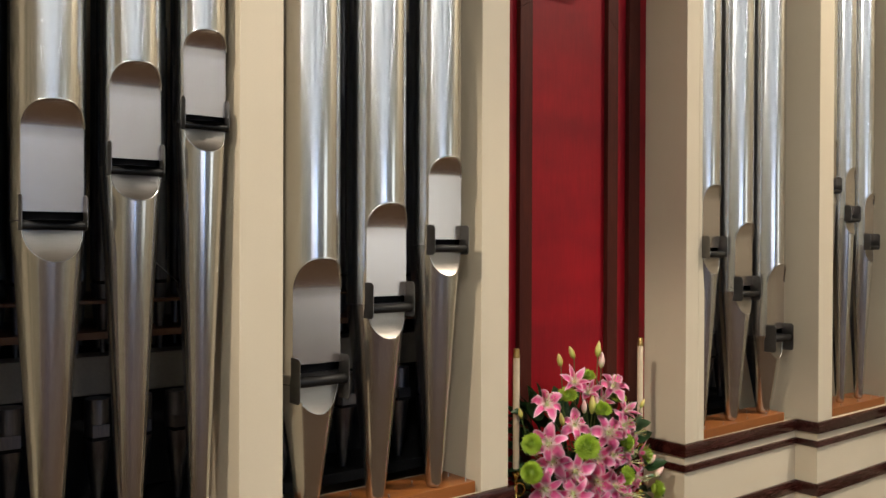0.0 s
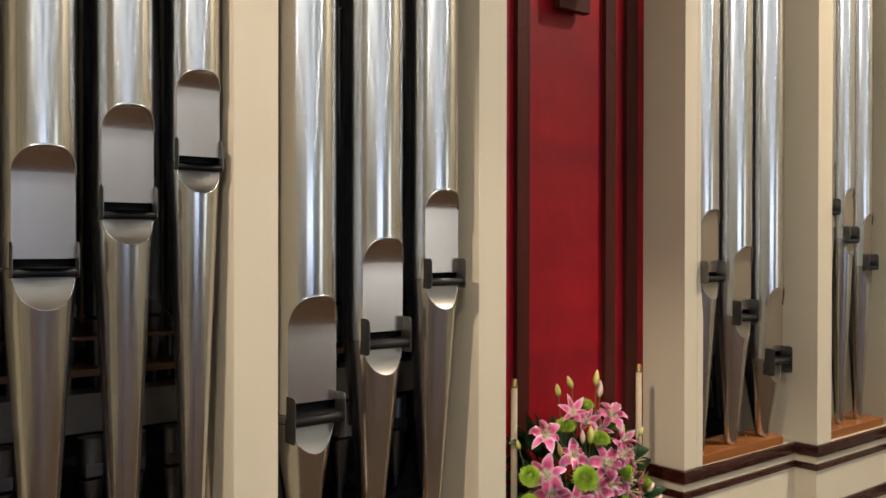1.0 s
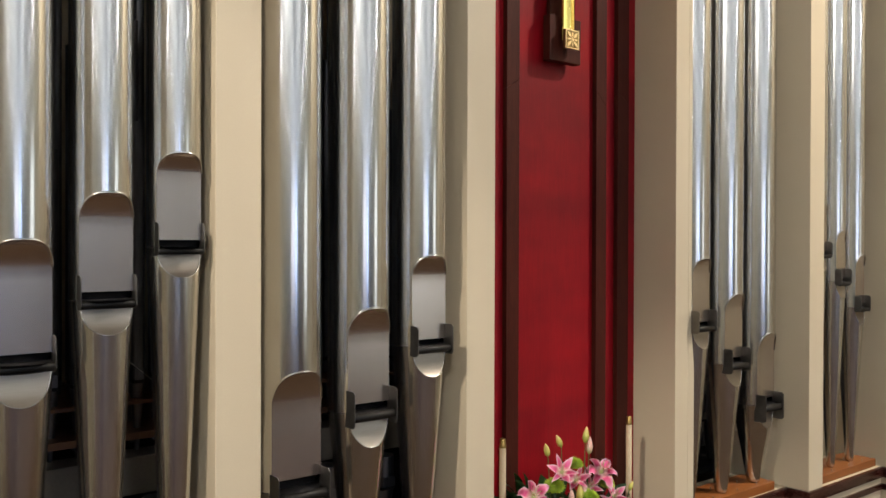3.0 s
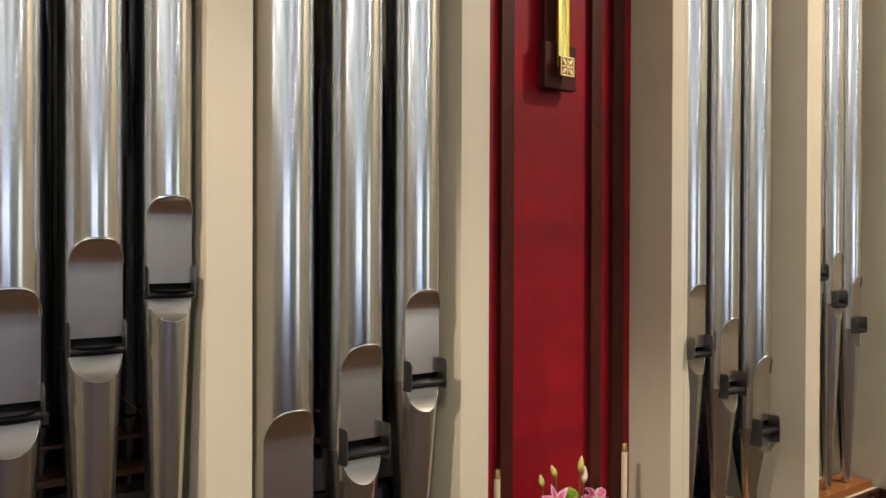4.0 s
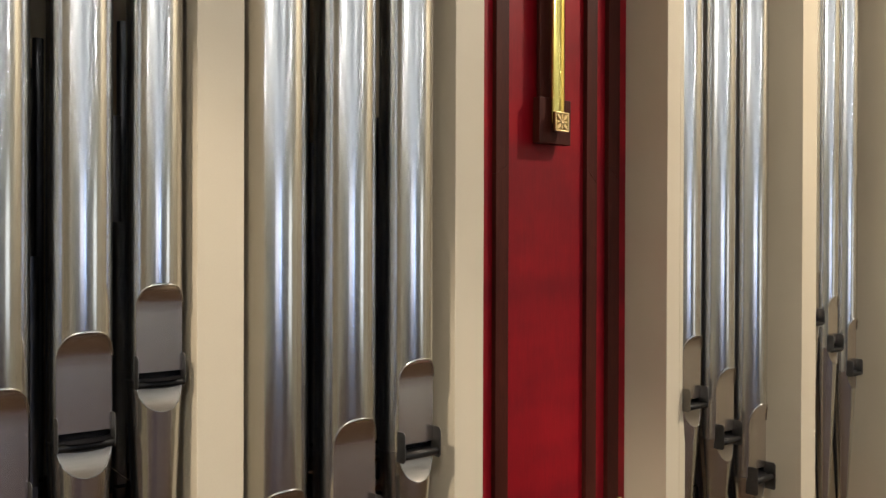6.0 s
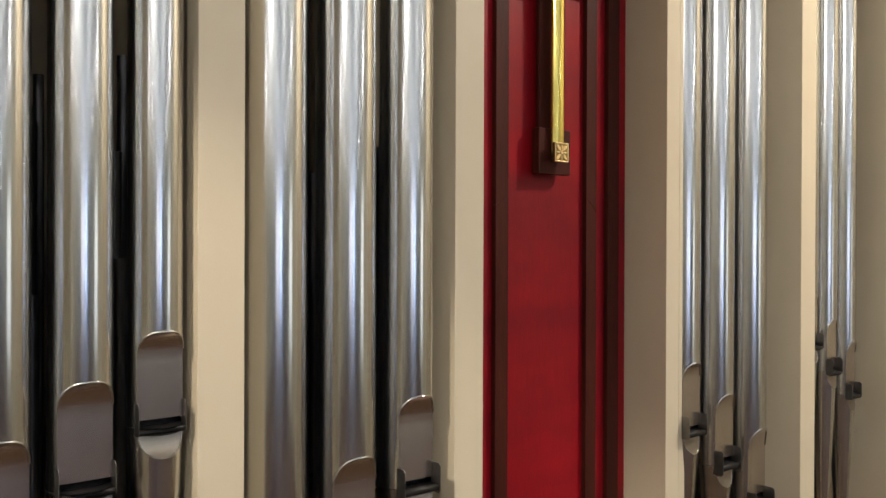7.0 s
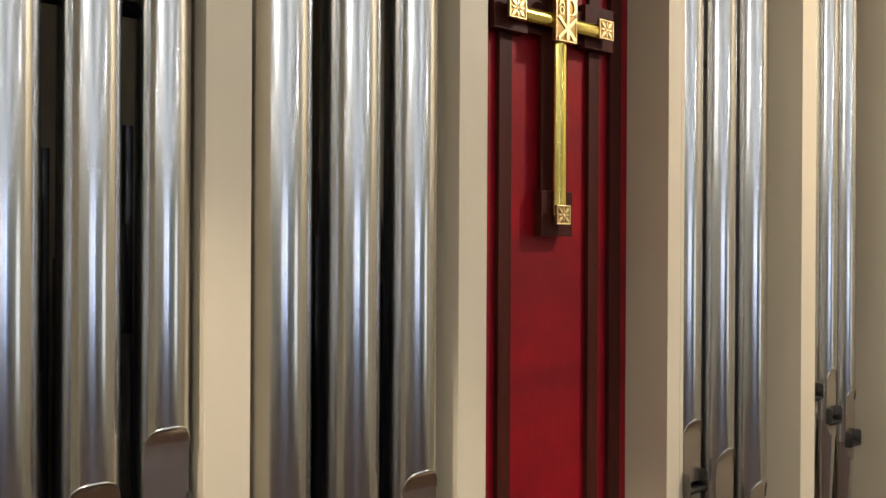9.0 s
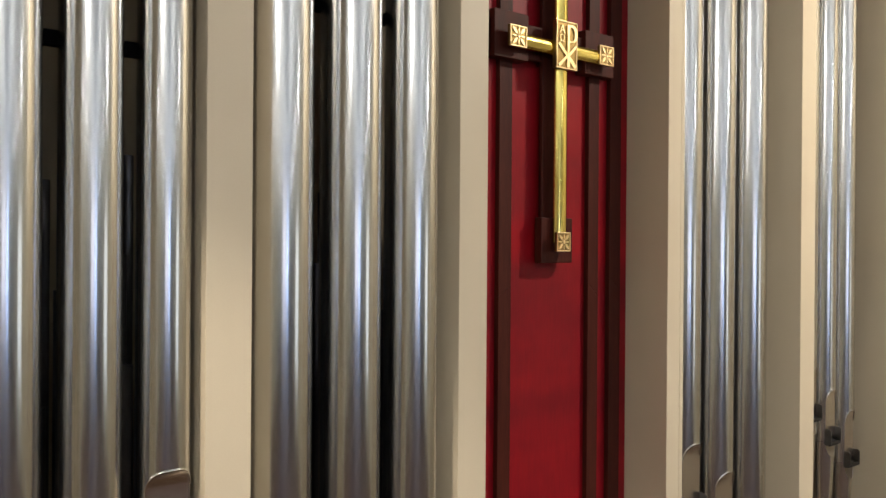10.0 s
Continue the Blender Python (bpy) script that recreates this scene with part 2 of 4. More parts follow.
def sweep(points, radius, n=6, into=None, closed_ends=True):
    """Round tube along points; radius may be a list."""
    bm = into or bmesh.new()
    pts = [Vector(p) for p in points]
    rings, side = [], None
    for i, p in enumerate(pts):
        d = (pts[min(i + 1, len(pts) - 1)] - pts[max(i - 1, 0)]).normalized()
        if side is None:
            side = d.orthogonal().normalized()
        side = (side - d * side.dot(d)).normalized()
        up = d.cross(side)
        r = radius[i] if isinstance(radius, (list, tuple)) else radius
        rings.append([bm.verts.new(p + r * (side * math.cos(2 * math.pi * k / n) + up * math.sin(2 * math.pi * k / n))) for k in range(n)])
    for a, b in zip(rings, rings[1:]):
        for k in range(n):
            bm.faces.new((a[k], a[(k + 1) % n], b[(k + 1) % n], b[k]))
    if closed_ends:
        bm.faces.new(rings[0][::-1])
        bm.faces.new(rings[-1])
    return bm


def prism(outline, depth, bevel=0.0):
    """Outline in (x, z), extruded along +y by depth."""
    bm = bmesh.new()
    a = [bm.verts.new((x, 0, z)) for x, z in outline]
    b = [bm.verts.new((x, depth, z)) for x, z in outline]
    bm.faces.new(a)
    bm.faces.new(b[::-1])
    k = len(outline)
    for i in range(k):
        bm.faces.new((a[i], b[i], b[(i + 1) % k], a[(i + 1) % k]))
    if bevel:
        bmesh.ops.bevel(bm, geom=list(bm.edges), offset=bevel, segments=1, affect="EDGES")
    return bm


# ---- room ----
def structure(name, bm, material, label, category):
    return tagged(new(name, finish(name, bm, material)), label, category, kind="structure")


structure("floor", slab(ROOM_W - 0.2, ROOM_E + 0.2, ROOM_S - 0.2, ROOM_N + 0.2, -0.12, 0, 0), FLOORING, "dark purple-brown floor of the church", "floor")
structure("chancel_floor", slab(CHANCEL_W, CHANCEL_E, ARCH_W, 0.019, 0.0005, 0.012, 0), CHANCEL_CARPET, "tan-brown carpet of the chancel", "carpet")
tagged(new("aisle_carpet", finish("aisle_carpet", slab(-2.1, -0.1, ROOM_S + 0.1, ARCH_W - 0.02, 0.001, 0.009, 0.002), CARPET)), "dark purple-brown carpet along the nave aisle", "carpet")
structure("ceiling", slab(CHANCEL_W - 0.2, CHANCEL_E + 0.2, ARCH_W + 0.2, ROOM_N + 0.2, CEIL, CEIL + 0.15, 0), CEILING_PAINT, "plain pale blue-grey painted ceiling over the chancel", "ceiling")


def gable(y0, y1, low, eaves, ridge):
    """Gable-shaped block between two planes across the nave."""
    bm = prism([(ROOM_W - 0.2, low), (ROOM_E + 0.2, low), (ROOM_E + 0.2, eaves), (MID, ridge), (ROOM_W - 0.2, eaves)], y1 - y0)
    bmesh.ops.translate(bm, verts=bm.verts, vec=(0, y0, 0))
    return bm


bm = prism([(ROOM_W - 0.2, EAVES), (MID, RIDGE), (ROOM_E + 0.2, EAVES), (ROOM_E + 0.2, EAVES + 0.15), (MID, RIDGE + 0.15), (ROOM_W - 0.2, EAVES + 0.15)], ARCH_W + 0.2 - ROOM_S + 0.2)
bmesh.ops.translate(bm, verts=bm.verts, vec=(0, ROOM_S - 0.2, 0))
structure("nave_ceiling", bm, CEILING_PAINT, "pale blue-grey painted gabled ceiling over the nave", "ceiling")
structure("chancel_wall_west", slab(CHANCEL_W - 0.2, CHANCEL_W, ARCH_W + 0.2, ROOM_N, 0, CEIL, 0), OLIVE_WALL, "plain olive-cream painted chancel side wall", "wall")
structure("chancel_wall_east", slab(CHANCEL_E, CHANCEL_E + 0.2, ARCH_W + 0.2, ROOM_N, 0, CEIL, 0), NAVE_WALL, "plain tan painted chancel side wall", "wall")
structure("wall_west", slab(ROOM_W - 0.2, ROOM_W, ROOM_S, ARCH_W, 0, EAVES + 0.1, 0), OLIVE_WALL, "plain olive-cream nave side wall", "wall")
bm = slab(ROOM_E, ROOM_E + 0.2, ROOM_S, SIDE[0], 0, EAVES + 0.1, 0)
slab(ROOM_E, ROOM_E + 0.2, SIDE[1], ARCH_W, 0, EAVES + 0.1, 0, bm)
slab(ROOM_E, ROOM_E + 0.2, SIDE[0], SIDE[1], 0, SIDE[2], 0, bm)
slab(ROOM_E, ROOM_E + 0.2, SIDE[0], SIDE[1], SIDE[3], EAVES + 0.1, 0, bm)
structure("wall_east", bm, NAVE_WALL, "tan nave side wall with a long opening added for fill light", "wall")
bm = slab(ROOM_W - 0.2, CHANCEL_W, ARCH_W, ARCH_W + 0.2, 0, EAVES + 0.1, 0)
slab(CHANCEL_E, ROOM_E + 0.2, ARCH_W, ARCH_W + 0.2, 0, EAVES + 0.1, 0, bm)
structure("arch_wall", bm, WHITE_WALL, "pale wall beside the wide chancel opening", "wall")
bm = prism([(CHANCEL_W - 0.2, CEIL), (CHANCEL_E + 0.2, CEIL), (MID, RIDGE + 0.1)], 0.2)
bmesh.ops.translate(bm, verts=bm.verts, vec=(0, ARCH_W + 0.001, 0))
structure("gable_wall", bm, WHITE_WALL, "pale gable wall over the chancel opening", "wall")
structure("wall_north", slab(CHANCEL_W - 0.2, CHANCEL_E + 0.2, ROOM_N, ROOM_N + 0.2, 0, CEIL, 0), CHAMBER, "plain tan wall behind the organ chamber", "wall")
DADO = 4.8    # where the rear wall turns pale
bm = bmesh.new()
edges_x = [ROOM_W - 0.2] + [v for wx, width, _ in WINDOWS for v in (wx - width / 2, wx + width / 2)] + [ROOM_E + 0.2]
for a, b in zip(edges_x[::2], edges_x[1::2]):
    slab(a, b, ROOM_S - 0.2, ROOM_S, 0, DADO, 0, bm)
for a, b in zip(edges_x[1::2], edges_x[2::2]):
    slab(a, b, ROOM_S - 0.2, ROOM_S, 0, WIN_Z0, 0, bm)
    slab(a, b, ROOM_S - 0.2, ROOM_S, WIN_Z1, DADO, 0, bm)
structure("wall_south", bm, NAVE_WALL, "tan rear wall with two tall window openings", "wall")
structure("wall_south_upper", slab(ROOM_W - 0.2, ROOM_E + 0.2, ROOM_S - 0.2, ROOM_S, DADO, EAVES, 0), WHITE_WALL, "pale upper part of the rear wall", "wall")
structure("wall_south_gable", gable(ROOM_S - 0.2, ROOM_S, EAVES, EAVES + 0.1, RIDGE + 0.1), WHITE_WALL, "pale gable over the rear wall", "wall")


def pendant_lamp(x, y, z):
    p = thing("pendant_lamp", (x, y, z), "white pendant lamp hanging on a thin cord", "lamp", "nave pendant lamps")
    part("canopy", lathe(((0.03, 0.16), (0.05, 0.17), (0.05, 0.20), (0.02, 0.22)), 16), STEEL, p, smooth=40)
    part("cord", lathe(((0.004, 0.22), (0.004, RIDGE + 0.05 - z - (RIDGE - EAVES) / (MID - ROOM_W + 0.2) * abs(x - MID))), 6), BLACK, p)


for lx, ly, lz, _ in PENDANTS:
    pendant_lamp(lx, ly, lz)

# Hung troughs added to hold the ceiling fill lamps.
for lx, _ in CEILING_FILLS:
    u = thing("ceiling_fill_trough", (lx, -17.4, COVE), "long white metal trough added for the ceiling fill lamp", "lamp", "nave uplights")
    bm = slab(-0.118, 0.118, -13.6, 13.6, 0.0, 0.012, 0.002)
    slab(-0.118, -0.106, -13.6, 13.6, 0.012, 0.085, 0.002, bm)
    slab(0.106, 0.118, -13.6, 13.6, 0.012, 0.085, 0.002, bm)
    part("trough", bm, CEILING_PAINT, u)
    for hy in (-13.0, -6.5, 0.0, 6.5, 13.0):
        part("cord", lathe(((0.004, 0.07), (0.004, RIDGE + 0.05 - COVE - (RIDGE - EAVES) / (MID - ROOM_W + 0.2) * abs(lx - MID))), 6, m=Matrix.Translation((0, hy, 0))), BLACK, u)

# dark posts along the chancel and nave walls
for lx, side in ((CHANCEL_W, 1), (CHANCEL_E, -1)):
    for py in (-2.7, -2.1, -1.4, -0.6):
        x0, x1 = sorted((lx + side * 0.001, lx + side * 0.07))
        tagged(new("wall_post", finish("wall_post", slab(x0, x1, py - 0.06, py + 0.06, 0.013, CEIL - 0.01, 0.004), BROWN_WOOD)), "dark brown wooden post on the chancel wall", "post", "chancel wall posts", "structure")
for lx, side in ((ROOM_W, 1), (ROOM_E, -1)):
    for k in range(11):
        py = -3.9 - 2.6 * k
        if side < 0 and SIDE[0] - 0.2 < py < SIDE[1] + 0.2:
            continue
        x0, x1 = sorted((lx + side * 0.001, lx + side * 0.07))
        tagged(new("wall_post", finish("wall_post", slab(x0, x1, py - 0.07, py + 0.07, 0.001, COVE - 0.01, 0.004), BROWN_WOOD)), "dark brown wooden post on the nave wall", "post", "nave wall posts", "structure")

# ---- organ case ----
CX = 2.50
case = thing("organ_case", (CX, 0, 0), "cream painted organ case with dark mahogany mouldings", "organ case")


def case_slab(name, x0, x1, y0, y1, z0, z1, material=CREAM, label="", bevel=0.002):
    return part(name, slab(x0 - CX, x1 - CX, y0, y1, z0, z1, bevel), material, case, label)


LEDGE = 0.897
# uprights, from the plinth to the ceiling
case_slab("post", 0.10, 0.27, -0.10, 0.30, LEDGE, CEIL)
case_slab("post", 0.898, 1.028, -0.10, 0.22, LEDGE, CEIL)
case_slab("post", 1.854, 1.982, 0.015, 0.33, LEDGE, CEIL)
case_slab("post", 3.020, 3.110, 0.015, 0.33, LEDGE, CEIL)
case_slab("post", 3.1105, 3.154, 0.015, 0.035, LEDGE, CEIL)
case_slab("post", 3.920, 4.055, -0.10, 0.33, LEDGE, CEIL)
case_slab("post", 4.690, 4.850, -0.18, 0.33, LEDGE, CEIL)
# plinth blocks below the openings
case_slab("plinth_panel", 0.10, 1.028, -0.095, 0.30, 0, LEDGE)
case_slab("plinth_panel", 1.0285, 1.982, 0.018, 0.33, 0, LEDGE)
case_slab("plinth_panel", 3.020, 3.922, 0.018, 0.33, 0, LEDGE)
case_slab("plinth_panel", 3.9225, 4.6895, -0.095, 0.33, 0, LEDGE)
case_slab("plinth_panel", 4.690, 4.850, -0.175, 0.33, 0, LEDGE)
# outer flanks that close the front of the chamber
case_slab("side_panel", CHANCEL_W, 0.0995, 0.02, 0.20, 0, CEIL)
case_slab("side_panel", 4.8505, CHANCEL_E, 0.02, 0.20, 0, CEIL)


def moulding(name, path, z0, z1, out, round_top):
    """Straight mitred runs of a nosing along a path in plan; each run is one piece."""
    h = z1 - z0
    if round_top:
        prof = [(0, 0)] + [(out * 0.8, 0)] + [(out * (0.82 + 0.18 * math.sin(a)), h * 0.5 - h * 0.46 * math.cos(a)) for a in [math.pi * k / 8 for k in range(1, 8)]] + [(out * 0.8, h), (0, h)]
    else:
        prof = [(0, 0), (out - 0.003, 0), (out, 0.003), (out, h - 0.003), (out - 0.003, h), (0, h)]
    pts = [Vector((x, y)) for x, y in path]
    offs = []
    for i, p in enumerate(pts):
        ns = []
        for a, b in ((i - 1, i), (i, i + 1)):
            if 0 <= a and b < len(pts):
                d = (pts[b] - pts[a]).normalized()
                ns.append(Vector((d.y, -d.x)))
        o = sum(ns, Vector((0, 0))).normalized()
        offs.append(o / max(0.2, o.dot(ns[0])))
    for i in range(len(pts) - 1):
        bm = bmesh.new()
        ends = []
        for j in (i, i + 1):
            ends.append([bm.verts.new((pts[j].x + offs[j].x * u - CX, pts[j].y + offs[j].y * u, z0 + v)) for u, v in prof])
        k = len(prof)
        for q in range(k):
            bm.faces.new((ends[0][q], ends[1][q], ends[1][(q + 1) % k], ends[0][(q + 1) % k]))
        bm.faces.new(ends[0][::-1])
        bm.faces.new(ends[1])
        part(name, bm, MAHOGANY_H, case, "dark mahogany moulding", smooth=40)


EAST = ((3.020, 0.225), (3.020, 0.018), (3.9222, 0.018), (3.9222, -0.095), (4.690, -0.095), (4.690, -0.175), (4.85, -0.175))
WEST = ((0.10, -0.095), (1.0282, -0.095), (1.0282, 0.018), (1.982, 0.018), (1.982, 0.225))
for route in (EAST, WEST):
    moulding("top_moulding", route, 0.843, 0.8965, 0.019, True)
    moulding("band_moulding", route, 0.775, 0.806, 0.012, False)
    moulding("lower_moulding", route, 0.537, 0.597, 0.016, True)


# ---- sill boards under the pipes ----
def sill_board(x0, x1, y0, y1, pins):
    b = thing("sill_board", ((x0 + x1) / 2, y0, LEDGE), "orange varnished wooden sill board carrying pipe feet", "sill board", "pipe sill boards")
    w = x1 - x0
    part("board", slab(-w / 2, w / 2, 0, y1 - y0, 0.001, 0.041, 0.002), OAK, b)
    for px, py in pins:
        part("pin", lathe(((0.0022, 0.040), (0.0022, 0.052), (0.0016, 0.054)), 8, m=Matrix.Translation((px * w / 2, py, 0))), STEEL, b, "small steel pin")


PINS = ((-0.9, 0.015), (-0.62, 0.11), (-0.45, 0.02), (-0.1, 0.11), (0.12, 0.018), (0.5, 0.1), (0.62, 0.02), (0.9, 0.1), (0.93, 0.02))
sill_board(0.275, 0.895, -0.078, 0.10, PINS)
sill_board(1.035, 1.835, 0.022, 0.20, PINS)
sill_board(3.158, 3.826, 0.022, 0.20, PINS)
sill_board(4.058, 4.665, -0.078, 0.10, PINS)
SILL = LEDGE + 0.041


# ---- display pipes ----
def lerp(a, b, t):
    return a + (b - a) * t


def display_pipe(x, y, r, wide, apex, flat, lip, bar, scallop, ear_top, ear_low, rb, top, reach=3.1):
    """A tin front pipe: foot, body, flattened mouth with lips, two ears and a round beard between them.
    flat, lip, bar, scallop, ear_top, ear_low: drops below the arch's apex."""
    p = thing("organ_pipe", (x, y, SILL), "polished tin organ pipe with arched mouth and black beard", "organ pipe", "organ front pipes")
    za, zf, zl = apex - SILL, apex - flat * 1.12 - SILL, apex - lip - SILL
    zq = apex - bar - SILL + 0.5 * rb                           # top of the lower lip
    zb, zs = apex - scallop - SILL, apex - (lip + bar) / 2 - SILL
    tip = 0.30 * r
    d0 = math.sqrt(1 - wide * wide) * r

    def radius(z):
        if z >= zs:
            return r
        return lerp(tip, r, max(0, z) / zs) if z > 0.022 else lerp(tip, r, 0.022 / zs) * (0.55 + 0.45 * math.sqrt(1 - (1 - max(0, z) / 0.022) ** 2))

    def depth(z):
        if z >= za or z <= zb:
            return None
        if z > zf:
            u = (za - z) / (za - zf)
            return r - (r - d0) * (1 - (1 - u ** 0.75) ** 1.5)
        if z >= zq:
            return min(d0, radius(z) * 0.985)
        v = (zq - z) / (zq - zb)
        return lerp(min(d0, radius(zq) * 0.985), radius(zb), v ** 2.1)

    def half(z):
        d = depth(z)
        return 0.0 if d is None else math.acos(min(1.0, d / radius(z)))

    upper = [zl, zl + 0.004] + [lerp(zl, zf, k / 6) for k in range(1, 7)] + [lerp(zf, za, 1 - (1 - k / 18) ** 2) for k in range(1, 19)]
    lower = [lerp(zb, zq, (k / 20) ** 2) for k in range(21)]

    def wall(rows, n):
        bm = bmesh.new()
        rings = []
        for z in rows:
            f, rr = half(z), radius(z)
            ring = []
            for k in range(n + 1):
                a = f + (2 * math.pi - 2 * f) * k / n
                ring.append(bm.verts.new((rr * math.sin(a), -rr * math.cos(a), z)))
            rings.append(ring)
        for a, b in zip(rings, rings[1:]):
            for k in range(n):
                bm.faces.new((a[k], a[k + 1], b[k + 1], b[k]))
        bmesh.ops.remove_doubles(bm, verts=bm.verts, dist=1e-5)
        return bm

    def mouth(rows, n=14):
        bm = bmesh.new()
        rings = []
        for z in rows:
            f, rr = half(z), radius(z)
            w, d = rr * math.sin(f), rr * math.cos(f)
            rings.append([bm.verts.new((lerp(-w, w, k / n), -d, z)) for k in range(n + 1)])
        for a, b in zip(rings, rings[1:]):
            for k in range(n):
                bm.faces.new((a[k], a[k + 1], b[k + 1], b[k]))
        bmesh.ops.remove_doubles(bm, verts=bm.verts, dist=1e-6)
        return bm

    def rim(rows, rad):
        ls = []
        for z in rows:
            f, rr = half(z), radius(z)
            ls.append((rr * math.sin(f), -rr * math.cos(f), z))
        return sweep(ls + [(-a, b, c) for a, b, c in reversed(ls[:-1])], rad, 6)

    body_rows = sorted({zs, lerp(zs, zl, 0.5), *upper})
    part("body", wall(body_rows + [lerp(za, top - SILL, k / 12) for k in range(1, 13)], 64), TIN, p, smooth=60)
    foot_rows = [0, 0.002, 0.005, 0.009, 0.014, 0.022, *[lerp(0.022, zb, k / 8) for k in range(1, 8)], *lower, lerp(zq, zs, 0.5), zs - 0.0005]
    part("foot", wall(sorted(set(foot_rows)), 64), TIN, p, smooth=60)
    part("upper_lip", mouth(upper), LIP_UP, p, "brushed tin upper lip", smooth=60)
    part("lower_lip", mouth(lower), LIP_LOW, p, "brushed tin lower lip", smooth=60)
    part("mouth_rim", rim([z for z in upper if z >= zf - 0.01], 0.0040), TIN, p, smooth=80)
    part("scallop_rim", rim(lower[::-1], 0.0015), TIN, p, smooth=80)
    # Black languid and an added black liner put shade into the mouth.
    bm = bmesh.new()
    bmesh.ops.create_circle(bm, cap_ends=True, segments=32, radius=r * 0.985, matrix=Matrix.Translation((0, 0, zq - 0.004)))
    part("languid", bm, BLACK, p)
    part("shade_liner", lathe(((r * 0.96, zq - 0.002), (r * 0.96, zl + 0.03), (r * 0.95, zl + 0.031)), 32, m=Matrix.Diagonal((1, 0.34, 1, 1))), BLACK, p)
    seam = lathe(((radius(zs) + 0.0007, zs - 0.0012), (radius(zs) + 0.0007, zs + 0.0012)), 48)
    bmesh.ops.delete(seam, geom=[f for f in seam.faces if abs(f.normal.z) > 0.9 or f.calc_center_median().y < -d0 * 0.95], context="FACES")
    part("solder_seam", seam, INNER_METAL, p, "thin dull solder seam")
    # ears and beard
    w = r * wide + 0.0012
    e0, e1, c, out = apex - ear_low - SILL, apex - ear_top - SILL, 0.009, reach * rb
    for s in (-1, 1):
        outline = [(0.012, e0), (-(out - c), e0), (-out, e0 + c), (-out, e1 - c), (-(out - c), e1), (0.012, e1)]
        bm = bmesh.new()
        a = [bm.verts.new((s * w, -d0 + u, z)) for u, z in outline]
        b = [bm.verts.new((s * (w + 0.0022), -d0 + u, z)) for u, z in outline]
        bm.faces.new(a)
        bm.faces.new(b[::-1])
        for k in range(6):
            bm.faces.new((a[k], b[k], b[(k + 1) % 6], a[(k + 1) % 6]))
        bmesh.ops.bevel(bm, geom=list(bm.edges), offset=0.0005, segments=1, affect="EDGES")
        part("ear", bm, ZINC, p, "dull zinc mouth ear")
    zc = apex - bar - SILL + rb
    part("beard", lathe(((rb * 0.9, -w), (rb, -w + 0.002), (rb, w - 0.002), (rb * 0.9, w)), 20,
                        m=Matrix.Translation((0, -d0 - out + rb * 1.25, zc)) @ Matrix.Rotation(math.pi / 2, 4, "Y")), BEARD, p, "black wooden roller beard", smooth=50)
    return p


TOP = CEIL - 0.02
# x, y, radius, mouth width by diameter, apex, flat, lip, bar, scallop, ear_top, ear_low, beard radius
PIPES = (
    (0.432, -0.046, 0.0825, 0.845, 2.092, 0.055, 0.260, 0.303, 0.378, 0.221, 0.305, 0.0110),
    (0.626, -0.046, 0.0745, 0.845, 2.205, 0.053, 0.237, 0.278, 0.341, 0.197, 0.280, 0.0100),
    (0.808, -0.045, 0.0680, 0.845, 2.312, 0.041, 0.219, 0.256, 0.315, 0.175, 0.258, 0.0085),
    (1.194, 0.0604, 0.1000, 0.8100, 1.716, 0.081, 0.314, 0.377, 0.463, 0.290, 0.424, 0.0160),
    (1.444, 0.0598, 0.0963, 0.7857, 1.887, 0.072, 0.293, 0.344, 0.427, 0.248, 0.360, 0.0140),
    (1.681, 0.0599, 0.0896, 0.7691, 2.047, 0.058, 0.273, 0.316, 0.394, 0.226, 0.324, 0.0125),
    (3.199, 0.0724, 0.0870, 0.7296, 2.024, 0.058, 0.278, 0.320, 0.397, 0.226, 0.324, 0.0125),
    (3.457, 0.0773, 0.0940, 0.7487, 1.862, 0.072, 0.293, 0.344, 0.425, 0.248, 0.360, 0.0140),
    (3.735, 0.0820, 0.0980, 0.7604, 1.668, 0.081, 0.314, 0.374, 0.458, 0.290, 0.420, 0.0160),
    (4.110, -0.0164, 0.0640, 0.7266, 2.285, 0.045, 0.230, 0.268, 0.330, 0.185, 0.265, 0.0100),
    (4.302, -0.0133, 0.0680, 0.7112, 2.160, 0.050, 0.243, 0.285, 0.348, 0.197, 0.280, 0.0105),
    (4.505, -0.0125, 0.0700, 0.6908, 2.034, 0.055, 0.255, 0.300, 0.368, 0.215, 0.300, 0.0110),
)
for q in PIPES:
    display_pipe(*q, TOP, 2.2 if q[0] < 1.0 else 3.1)

# ---- inside the chamber ----
rail = thing("pipe_rail", (CX, 0, 0), "black felted support rails behind the front pipes", "rail")
for x0, x1, y0, z0 in ((0.271, 0.897, 0.045, 3.362), (1.0285, 1.853, 0.166, 3.62), (3.155, 3.919, 0.182, 3.62), (4.056, 4.565, 0.045, 3.362)):
    part("rail", slab(x0 - CX, x1 - CX, y0, y0 + 0.03, z0, z0 + 0.038, 0.002), BLACK, rail)

part("bolt", lathe(((0.005, 0), (0.005, 0.02), (0.003, 0.022)), 10, m=Matrix.Translation((0.893 - CX, 0.0445, 3.345)) @ Matrix.Rotation(math.pi / 2, 4, "X")), STEEL, rail, "small steel bolt")

